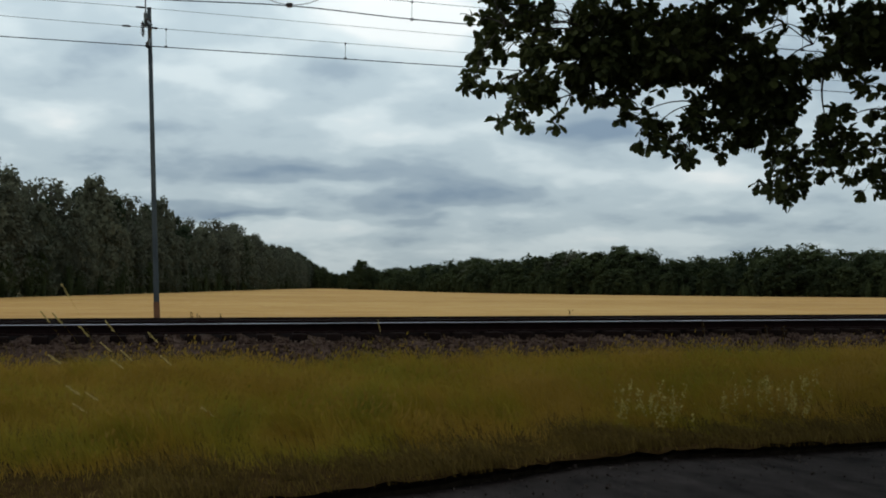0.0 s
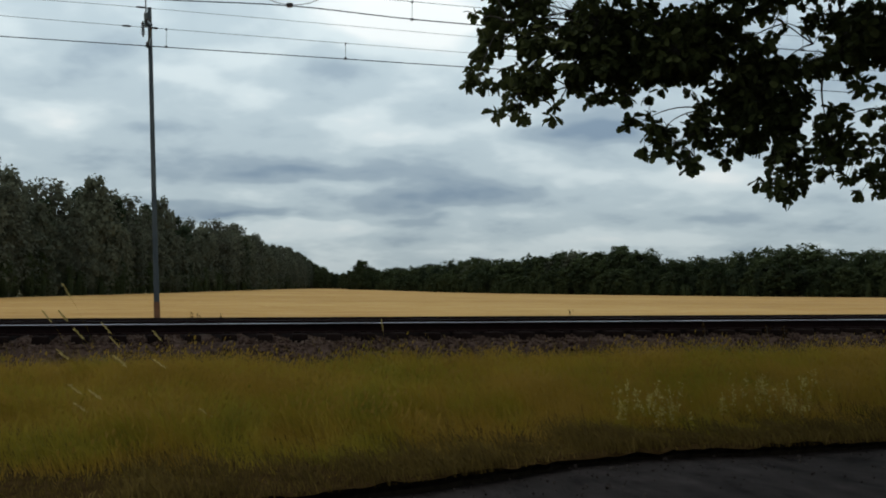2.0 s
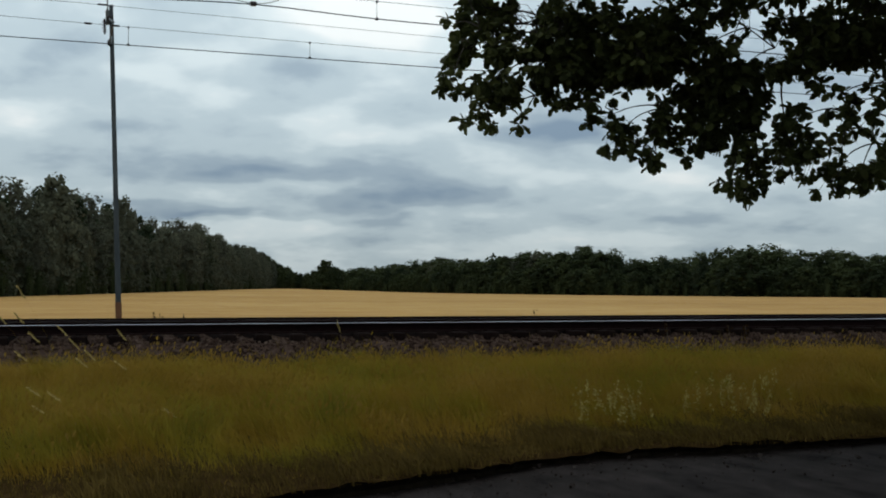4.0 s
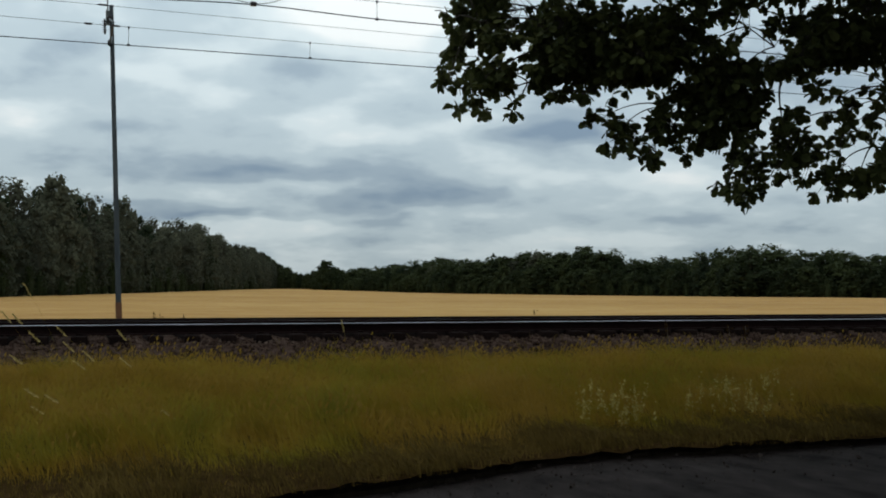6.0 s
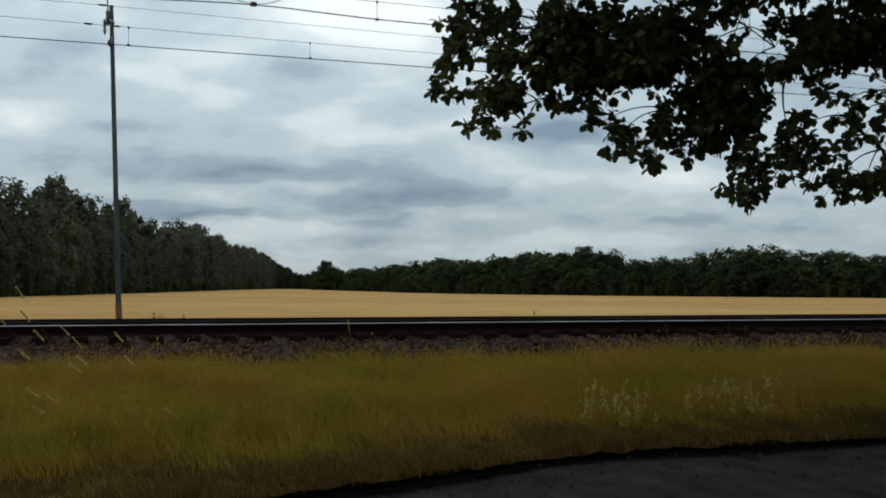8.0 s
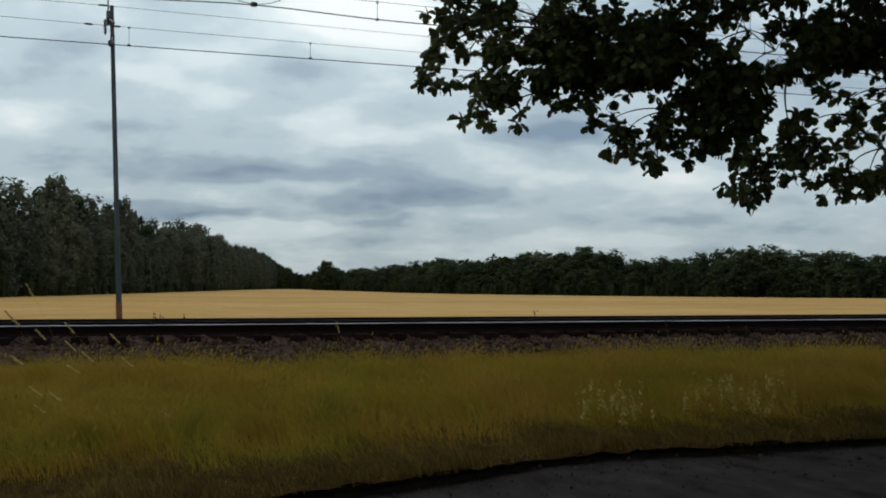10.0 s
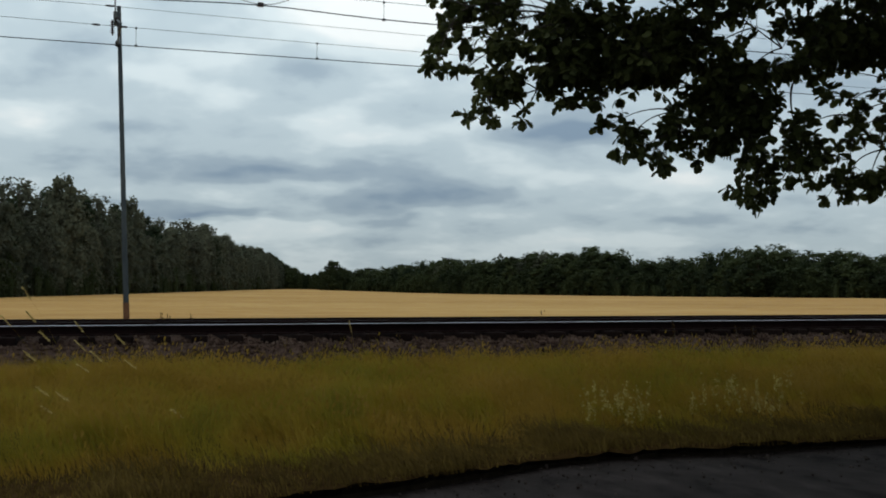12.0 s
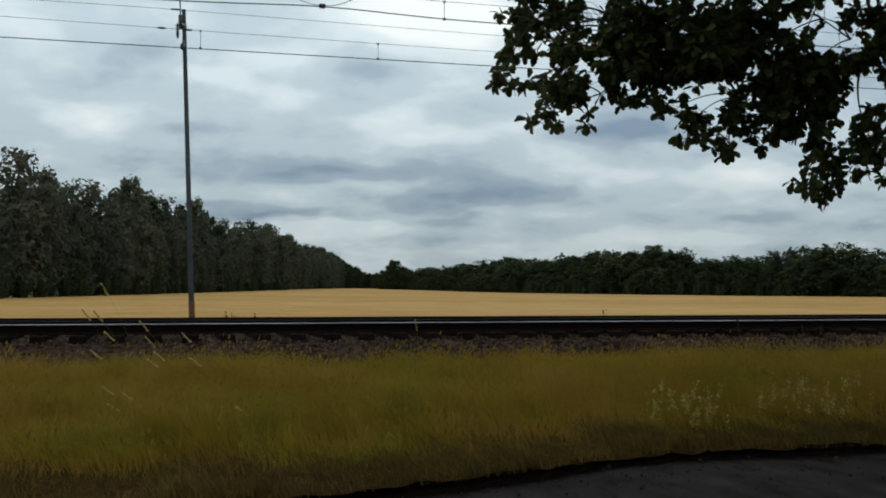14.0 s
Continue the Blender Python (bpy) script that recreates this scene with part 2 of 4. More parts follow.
# ---- mesh helpers ----
class Mesh:
    """Collects tubes, leaves, boxes and stones into one mesh."""

    def __init__(self):
        self.v, self.f = [], []

    def add(self, verts, faces):
        n = len(self.v)
        self.v.extend(tuple(p) for p in verts)
        self.f.extend(tuple(i + n for i in q) for q in faces)

    def tube(self, pts, radii, sides=6):
        pts = [Vector(p) for p in pts]
        verts, faces = [], []
        side = None
        for i, p in enumerate(pts):
            way = (pts[min(i + 1, len(pts) - 1)] - pts[max(i - 1, 0)]).normalized()
            if side is None:
                side = way.orthogonal().normalized()
            side = (side - way * side.dot(way)).normalized()
            other = way.cross(side)
            for k in range(sides):
                a = 2 * math.pi * k / sides
                verts.append(p + (side * math.cos(a) + other * math.sin(a)) * radii[i])
        for i in range(len(pts) - 1):
            for k in range(sides):
                a, b = i * sides + k, i * sides + (k + 1) % sides
                faces.append((a, b, b + sides, a + sides))
        faces.append(tuple(range(sides))[::-1])
        faces.append(tuple(range((len(pts) - 1) * sides, len(pts) * sides)))
        self.add(verts, faces)

    def box(self, lo, hi, bevel=0.0):
        bm = bmesh.new()
        bmesh.ops.create_cube(bm, size=1)
        size = [h - l for l, h in zip(lo, hi)]
        for v in bm.verts:
            v.co = Vector([l + (c + 0.5) * s for l, c, s in zip(lo, v.co, size)])
        if bevel:
            bmesh.ops.bevel(bm, geom=list(bm.edges), offset=bevel, segments=1, affect="EDGES")
        bm.verts.index_update()
        self.add([v.co.copy() for v in bm.verts], [[v.index for v in f.verts] for f in bm.faces])
        bm.free()

    def lathe(self, base, axis, profile, sides=10):
        """Rings of (distance along the axis, radius)."""
        axis = Vector(axis).normalized()
        self.tube([Vector(base) + axis * d for d, _ in profile], [r for _, r in profile], sides)

    def data(self, name, *mats, smooth=False):
        me = bpy.data.meshes.new(name)
        me.from_pydata(self.v, [], self.f)
        for m in mats:
            me.materials.append(m)
        if smooth:
            me.polygons.foreach_set("use_smooth", [True] * len(me.polygons))
        me.update()
        return me


def part(name, mesh, mat, parent, label="", smooth=False):
    ob = new(name, mesh.data(name, mat, smooth=smooth) if isinstance(mesh, Mesh) else mesh)
    ob.parent = parent
    if label:
        tagged(ob, label)
    return ob


def thing(name, label, category, m=None, group="", kind=""):
    ob = new(name)
    ob.empty_display_size = 0.2
    ob.matrix_world = m or Matrix()
    return tagged(ob, label, category, group, kind)


def smooth01(a, b, x):
    t = min(1.0, max(0.0, (x - a) / (b - a)))
    return t * t * (3 - 2 * t)


# ---- the lie of the land ----
TRACK_TURN = 15.1                       # the railway's bearing against the x axis
TRACK = pose(0, 0, 0, 0, 0, TRACK_TURN)  # track space: u along the rails, v away from the road
NEAR_TRACK, FAR_TRACK = 19.6, 23.46      # v of the two centre lines
RAIL_TOP = 0.95
CROP = 0.72


def road_edge(u):
    wob = 0.06 * noise.noise((u * 0.9, 3.3, 0)) + 0.06 * noise.noise((u * 3.1, 1.3, 0)) + 0.05 * noise.noise((u * 7.3, 2.3, 0))
    return 7.6 + 0.35 * smooth01(0.6, 2.1, u) + 1.02 * smooth01(1.6, 4.8, u) + wob


def lip_height(u):
    """Top of the broken turf edge."""
    return 0.095 + 0.045 * noise.noise((u * 1.1, 5.5, 0)) + 0.035 * noise.noise((u * 4.3, 8.1, 0)) + 0.02 * noise.noise((u * 11.0, 2.7, 0))


def verge_height(u, v):
    return 0.105 + 0.145 * smooth01(9.5, 16.5, v) + 0.03 * noise.noise((u * 0.7, v * 0.7, 0.5))


def worn(u, v):
    """0 on bare trodden earth near the road, 1 where the grass stands full."""
    line = road_edge(u) + 0.15 + 0.95 * smooth01(2.6, 1.0, u) + 0.22 * noise.noise((u * 1.6, 6.2, 0)) + 0.10 * noise.noise((u * 5.0, v * 3.0, 1))
    return smooth01(line - 0.25, line + 0.35, v)


def to_track(x, y):
    c, s = math.cos(radians(TRACK_TURN)), math.sin(radians(TRACK_TURN))
    return c * x + s * y, -s * x + c * y


def land(x, y):
    """Height of the ground beyond the railway."""
    u, v = to_track(x, y)
    drop = smooth01(27.0, 30.5, v) * 0.70
    rise = 0.45 * smooth01(150, 520, y) * smooth01(20, -30, x)
    fall = 0.50 * smooth01(-30, 40, x) * smooth01(120, 300, y)
    return -0.10 - drop + rise - fall


def grid_mesh(xs, ys, height):
    mesh = Mesh()
    mesh.v = [(x, y, height(x, y)) for y in ys for x in xs]
    n = len(xs)
    mesh.f = [(j * n + i, j * n + i + 1, (j + 1) * n + i + 1, (j + 1) * n + i) for j in range(len(ys) - 1) for i in range(n - 1)]
    return mesh


def steps(near, far, count):
    """Values from -far to far, close together near zero."""
    k = np.linspace(-1, 1, count)
    return [float(math.copysign(near * abs(t) + (far - near) * abs(t) ** 4, t)) for t in k]


def build_ground():
    mesh = grid_mesh(steps(300, 4200, 121), [y for y in steps(300, 4200, 141)], land)
    tagged(new("ground", mesh.data("ground", SOIL, smooth=True)), "flat brown earth under the fields and the railway", "ground", kind="structure")

    # the road: a sheet with a ragged edge towards the verge
    us = [-160 + i * 2.0 for i in range(70)] + [-20 + i * 0.08 for i in range(600)] + [28 + i * 2.0 for i in range(66)]
    mesh = Mesh()
    cols = [0.0, 0.15, 0.4, 1.0, 2.0, 3.5, 5.0, 8.0, 16.0]
    for u in us:
        for c in cols:
            v = road_edge(u) + 0.06 - c
            mesh.v.append((u, v, 0.02 * noise.noise((u * 0.5, v * 0.5, 0)) + 0.012 * noise.noise((u * 2.2, v * 2.2, 4))))
    n = len(cols)
    mesh.f = [(i * n + k, i * n + k + 1, (i + 1) * n + k + 1, (i + 1) * n + k) for i in range(len(us) - 1) for k in range(n - 1)]
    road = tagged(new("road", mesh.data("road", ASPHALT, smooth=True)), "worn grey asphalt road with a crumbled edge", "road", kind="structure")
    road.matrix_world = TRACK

    # the verge: turf with an undercut lip above the road
    mesh = Mesh()
    face = Mesh()
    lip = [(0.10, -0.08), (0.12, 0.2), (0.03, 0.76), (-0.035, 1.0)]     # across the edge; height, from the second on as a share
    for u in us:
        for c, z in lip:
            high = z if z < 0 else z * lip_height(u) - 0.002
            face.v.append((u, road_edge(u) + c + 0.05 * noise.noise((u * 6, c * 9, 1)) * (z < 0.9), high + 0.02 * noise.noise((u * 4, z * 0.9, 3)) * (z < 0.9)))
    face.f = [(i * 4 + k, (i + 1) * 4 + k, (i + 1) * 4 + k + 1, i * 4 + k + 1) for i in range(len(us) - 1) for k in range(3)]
    rows = [(-0.035, 0.100), (0.05, None), (0.15, None), (0.5, None)] + [(1.0 + 0.5 * k, None) for k in range(20)]
    for u in us:
        for c, z in rows:
            v = min(road_edge(u) + c, 18.6)
            h = verge_height(u, v) - 0.22 * smooth01(17.2, 18.6, v)
            mesh.v.append((u, v, h if z is None else lip_height(u)))
    n = len(rows)
    mesh.f = [(i * n + k, (i + 1) * n + k, (i + 1) * n + k + 1, i * n + k + 1) for i in range(len(us) - 1) for k in range(n - 1)]
    verge = tagged(new("verge", mesh.data("verge", TURF, smooth=True)), "grassy earth verge with a low broken lip at the road", "verge", kind="structure")
    verge.matrix_world = TRACK
    part("earth_face", face, LIP_SHADE_EARTH, verge, "bare earth under the turf edge, coloured dark for its shadow")


# ---- the railway ----
def build_ballast():
    prof = [(16.9, 0.12), (17.3, 0.30), (17.75, 0.50), (18.15, 0.62), (18.6, 0.665), (20.6, 0.68), (21.5, 0.64), (22.1, 0.68), (24.6, 0.70), (24.95, 0.67), (25.4, 0.60), (26.0, 0.30), (26.6, -0.15), (27.2, -0.5)]
    us = [-300 + i * 4.0 for i in range(71)] + [-18 + i * 0.25 for i in range(192)] + [30 + i * 4.0 for i in range(70)]
    mesh = Mesh()
    for u in us:
        for v, z in prof:
            mesh.v.append((u, v + 0.06 * noise.noise((u * 1.3, v, 0)), z + 0.035 * noise.noise((u * 2.1, v * 2.1, 0)) if 17 < v < 26 else z))
    n = len(prof)
    mesh.f = [(i * n + k, (i + 1) * n + k, (i + 1) * n + k + 1, i * n + k + 1) for i in range(len(us) - 1) for k in range(n - 1)]
    bed = tagged(new("ballast_bed", mesh.data("ballast_bed", BALLAST)), "rust-stained crushed stone ballast bed of the railway", "ballast", kind="structure")
    bed.matrix_world = TRACK

    rng = np.random.default_rng(5)
    mesh = Mesh()
    corners = [(1, 0, 0), (-1, 0, 0), (0, 1, 0), (0, -1, 0), (0, 0, 1), (0, 0, -1)]
    faces = [(0, 2, 4), (2, 1, 4), (1, 3, 4), (3, 0, 4), (2, 0, 5), (1, 2, 5), (3, 1, 5), (0, 3, 5)]
    vs, zs = [p[0] for p in prof], [p[1] for p in prof]
    for i in range(15000):
        u = rng.uniform(-13, 24)
        v = rng.uniform(17.0, 18.9) if i % 4 else rng.uniform(18.9, 24.8)
        z = float(np.interp(v, vs, zs))
        s = rng.uniform(0.018, 0.045)
        turn = Euler(rng.uniform(0, 6.28, 3)).to_matrix()
        size = rng.uniform(0.7, 1.3, 6)
        mesh.add([turn @ Vector(c) * (s * k) + Vector((u, v, z + s * 0.35)) for c, k in zip(corners, size)], faces)
    stones = tagged(new("ballast_stones", mesh.data("ballast_stones", STONE)), "loose angular rust-brown ballast stones on the track shoulder", "stones", kind="stuff")
    stones.matrix_world = TRACK


def build_track(v0, name_label, shine, drop=0.0):
    """One track: two rails on concrete sleepers, the glint given only to deep heads."""
    track = thing("railway_track", name_label, "railway track", TRACK @ pose(0, v0, -drop), group="railway tracks", kind="structure")
    foot, web, head = 0.075, 0.010, 0.036
    top, low = RAIL_TOP, RAIL_TOP - 0.172
    us = [-320 + 8.0 * i for i in range(81)]
    for side, worn in zip((-0.7535, 0.7535), shine):
        prof = [(-foot, low), (foot, low), (foot, low + 0.012), (web, low + 0.03), (web, top - 0.05), (head, top - 0.04), (head, top - worn), (-head, top - worn), (-head, top - 0.04), (-web, top - 0.05), (-web, low + 0.03), (-foot, low + 0.012)]
        cap = [(-head, top - worn + 0.0002), (head, top - worn + 0.0002), (head, top - worn * 0.4), (head - 0.012, top), (-head + 0.012, top), (-head, top - worn * 0.4)]
        meshes = []
        for ring in (prof, cap):
            mesh, n = Mesh(), len(ring)
            for u in us:
                mesh.v.extend((u, side + a, z) for a, z in ring)
            mesh.f = [(i * n + k, (i + 1) * n + k, (i + 1) * n + (k + 1) % n, i * n + (k + 1) % n) for i in range(len(us) - 1) for k in range(n)]
            mesh.f += [tuple(range(n))[::-1], tuple(range((len(us) - 1) * n, len(us) * n))]
            meshes.append(mesh)
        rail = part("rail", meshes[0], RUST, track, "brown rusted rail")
        # bright or dark head colour set by which rail glints, not by use
        part("rail_head", meshes[1], POLISH if worn > 0.01 else NO_GLINT, rail, "bright polished running surface" if worn > 0.01 else "running surface coloured dark brown, without the glint")
    return track


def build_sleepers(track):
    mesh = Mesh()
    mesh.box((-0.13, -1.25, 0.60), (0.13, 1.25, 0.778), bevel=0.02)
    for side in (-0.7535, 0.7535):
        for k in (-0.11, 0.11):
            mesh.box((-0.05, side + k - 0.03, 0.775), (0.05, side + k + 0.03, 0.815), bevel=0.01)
    me = mesh.data("sleeper", SHADED_CONCRETE)
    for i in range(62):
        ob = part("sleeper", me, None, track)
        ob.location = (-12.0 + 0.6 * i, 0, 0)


def wire_points(z_at, v, u0=-150, u1=230):
    return [(u, v, z_at(u)) for u in [u0 + i * 5.0 for i in range(int((u1 - u0) / 5) + 1)]]


def messenger_height(u):
    return 6.975 + 0.0002 * (min(max(u, -10), 60) - 25) ** 2


CONTACT = 6.70


def contact_height(u, lift):
    """The contact wire, drawn up a little where the jumper hangs on it."""
    return CONTACT + lift * math.exp(-((u - 2.95) / 1.7) ** 2)


def build_catenary(v0, droppers, label, lift=0.0):
    line = thing("overhead_line", label, "overhead line", TRACK @ pose(0, v0, 0), group="overhead lines")
    for k in (-0.018, 0.018):
        mesh = Mesh()
        pts = [(u, k, contact_height(u, lift)) for u in [-150, -60, -20, -8] + [-6 + 0.5 * i for i in range(40)] + [20, 60, 120, 230]]
        mesh.tube(pts, [0.0065] * len(pts), 5)
        part("contact_wire", mesh, WIRE, line)
    mesh = Mesh()
    mesh.tube(wire_points(messenger_height, 0.0), [0.0052] * 77, 5)
    part("messenger_wire", mesh, WIRE, line)
    for u in droppers:
        mesh = Mesh()
        mesh.tube([(u, 0, messenger_height(u)), (u, 0, CONTACT)], [0.005, 0.005], 5)
        mesh.box((u - 0.03, -0.03, CONTACT - 0.012), (u + 0.03, 0.03, CONTACT + 0.03), bevel=0.005)
        mesh.box((u - 0.02, -0.015, messenger_height(u) - 0.03), (u + 0.02, 0.015, messenger_height(u) + 0.015), bevel=0.004)
        part("dropper", mesh, WIRE, line)
    return line


def build_jumper(line, u, lift):
    """A slack copper loop clamped to the contact wire."""
    low = contact_height(u, lift)
    mesh = Mesh()
    pts = []
    for i in range(17):
        s = -1 + i / 8
        pts.append((u + s * 0.75, 0, low + 0.02 + (messenger_height(u) - low) * abs(s) ** 2.2))
    mesh.tube(pts, [0.007] * 17, 5)
    part("jumper_cable", mesh, WIRE, line, "slack copper jumper loop")
    mesh = Mesh()
    mesh.box((u - 0.06, -0.04, low - 0.03), (u + 0.06, 0.04, low + 0.05), bevel=0.015)
    part("clamp", mesh, PORCELAIN, line, "dark metal clamp")


def insulator(mesh, base, axis, sheds=4, r=0.045):
    prof = [(0, 0.018)]
    for i in range(sheds):
        d = 0.04 + i * 0.05
        prof += [(d, 0.02), (d + 0.015, r), (d + 0.03, 0.022)]
    prof.append((0.04 + sheds * 0.05 + 0.03, 0.018))
    mesh.lathe(base, axis, prof, 10)


MAST_U, MAST_V, MAST_LEAN = 0.90, 26.2, 2.1


def build_mast():
    """A rolled steel mast that leans along the track, with a bracket arm for the far line."""
    mast = thing("catenary_mast", "leaning grey steel railway mast with a rusty foot beside the track", "railway mast", TRACK @ pose(MAST_U, MAST_V, 0.15, 0, -MAST_LEAN, 0))
    top = 8.05
    mesh = Mesh()
    w, d = 0.062, 0.072
    for s in (-1, 1):
        # tapered flanges
        a, b = w, w * 0.72
        mesh.add([(-a, s * d - 0.008, 1.05), (a, s * d - 0.008, 1.05), (a, s * d + 0.008, 1.05), (-a, s * d + 0.008, 1.05),
                  (-b, s * d * 0.75 - 0.008, top), (b, s * d * 0.75 - 0.008, top), (b, s * d * 0.75 + 0.008, top), (-b, s * d * 0.75 + 0.008, top)],
                 [(0, 3, 2, 1), (4, 5, 6, 7), (0, 1, 5, 4), (1, 2, 6, 5), (2, 3, 7, 6), (3, 0, 4, 7)])
    mesh.box((-0.006, -0.047, 1.05), (0.006, 0.047, top - 0.01))
    part("column", mesh, MAST, mast, "grey weathered steel column")
    mesh = Mesh()
    mesh.box((-0.07, -0.085, 0.55), (0.07, 0.085, 1.08), bevel=0.012)
    part("foot", mesh, MAST_RUST, mast, "rust-brown steel foot")
    mesh = Mesh()
    mesh.box((-0.3, -0.3, -0.5), (0.3, 0.3, 0.56), bevel=0.03)
    part("foundation", mesh, SHADED_CONCRETE, mast, "near-black concrete block")
    mesh = Mesh()
    mesh.box((-0.05, -0.065, top - 0.02), (0.05, 0.065, top + 0.02), bevel=0.01)
    part("cap", mesh, MAST, mast)
    mesh = Mesh()
    mesh.tube([(-0.08, -0.02, top - 0.45), (-0.085, -0.02, top + 0.9)], [0.017, 0.014], 8)
    part("earth_rod", mesh, MAST, mast, "thin steel rod above the mast head")
    # bracket arm towards the track
    reach = MAST_V - FAR_TRACK
    mesh = Mesh()
    mesh.tube([(-0.05, -0.1, 7.72), (-0.05, -reach, 7.02)], [0.028, 0.024], 8)
    part("top_tube", mesh, MAST, mast)
    mesh = Mesh()
    mesh.tube([(-0.05, -0.1, 7.12), (-0.05, -reach + 0.5, 7.10)], [0.028, 0.026], 8)
    part("bracket_tube", mesh, MAST, mast)
    mesh = Mesh()
    mesh.tube([(-0.05, -0.9, 7.08), (-0.07, -reach + 0.6, 6.85), (-0.10, -reach, 6.58)], [0.016, 0.016, 0.011], 8)
    part("steady_arm", mesh, MAST, mast)
    for z, end in ((7.72, 7.66), (7.12, 7.12)):
        mesh = Mesh()
        insulator(mesh, (-0.05, -0.12, z), (0, -1, (end - z) / 0.3), sheds=5, r=0.065)
        part("insulator", mesh, PORCELAIN, mast, "dark glazed ribbed insulator")
    mesh = Mesh()
    mesh.box((-0.13, -0.15, 7.60), (-0.05, 0.02, 7.92), bevel=0.015)
    part("clamp_box", mesh, MAST, mast)
    mesh = Mesh()
    insulator(mesh, (-0.16, -0.10, 7.72), (0, 0, -1), sheds=6, r=0.055)
    part("insulator", mesh, PORCELAIN, mast, "dark hanging insulator string")


def earth_height(u):
    if u < MAST_U - 0.3:
        return 8.20 - 0.0006 * (MAST_U - 0.3 - max(u, -60)) ** 1.0
    return 7.95 + 0.000295 * (min(u, 60) - 30) ** 2


def build_earth_wire():
    line = thing("earth_wire", "thin grey earth wire strung along the mast heads", "overhead line", TRACK @ pose(0, MAST_V - 0.05, 0), group="overhead lines")
    mesh = Mesh()
    mesh.tube(wire_points(earth_height, 0), [0.0055] * 77, 5)
    part("wire", mesh, WIRE, line)
    mesh = Mesh()
    insulator(mesh, (0.3, 0, earth_height(0.3)), (1, 0, -0.01), sheds=3, r=0.028)
    part("insulator", mesh, PORCELAIN, line, "small dark insulator")


# ---- fields and woods ----
LEFT_EDGE = -55.0
WOOD_A, WOOD_B = (-24.0, 450.0), (106.0, 212.0)     # front of the far wood


def field_end(bearing):
    """Distance from the road to the woods along a bearing (tangent to the right)."""
    far = 640.0
    if bearing < 0:
        far = min(far, LEFT_EDGE / bearing)
    dx, dy = WOOD_B[0] - WOOD_A[0], WOOD_B[1] - WOOD_A[1]
    den = bearing * dy - dx
    y = (WOOD_A[0] * dy - WOOD_A[1] * dx) / den
    if y > 0 and bearing * y > WOOD_A[0]:
        far = min(far, y)
    return far


def build_field():
    mesh = Mesh()
    bearings = [-1.1 + 0.0125 * i for i in range(177)]
    ts = [0.0, 0.002] + [(k / 60) ** 1.9 for k in range(1, 61)]
    slope = math.tan(radians(TRACK_TURN))
    for b in bearings:
        start = 29.5 / math.cos(radians(TRACK_TURN)) / (1 - slope * b)
        end = max(field_end(b) + 1.5, start + 2)
        for k, t in enumerate(ts):
            y = start + (end - start) * t
            x = b * y
            h = land(x, y) + (CROP if k else -0.05)
            h += 0.05 * noise.noise((x * 0.15, y * 0.15, 0)) + 0.04 * noise.noise((x * 0.8, y * 0.8, 2)) if k else 0
            mesh.v.append((x, y, h))
    n = len(ts)
    mesh.f = [(i * n + k, (i + 1) * n + k, (i + 1) * n + k + 1, i * n + k + 1) for i in range(len(bearings) - 1) for k in range(n - 1)]
    tagged(new("wheat_field", mesh.data("wheat_field", WHEAT, smooth=True)), "wide field of ripe golden wheat behind the railway", "field", kind="stuff")


def leaf_quads(mesh, rng, centre, spread, count, size, heart=None, scatter=0.38):
    """Small sprigs round a centre; with a heart given they face away from it, as leaves face the light."""
    for _ in range(count):
        c = centre + rng.normal(0, 1, 3) * spread
        s = size * rng.uniform(0.6, 1.3)
        if heart is None:
            turn = Euler(rng.uniform(0, 6.28, 3)).to_matrix()
        else:
            out = Vector(c - heart).normalized() + Vector(rng.normal(0, scatter, 3))
            turn = out.to_track_quat("Z", "Y").to_matrix() @ Euler((0, 0, rng.uniform(0, 6.28))).to_matrix()
        pts = [(-0.75 * s, -0.40 * s, 0), (0.40 * s, -0.65 * s, 0.15 * s), (0.80 * s, 0.35 * s, -0.1 * s), (-0.35 * s, 0.70 * s, 0.1 * s)]
        mesh.add([turn @ Vector(p) + Vector(c) for p in pts], [(0, 1, 2, 3)])


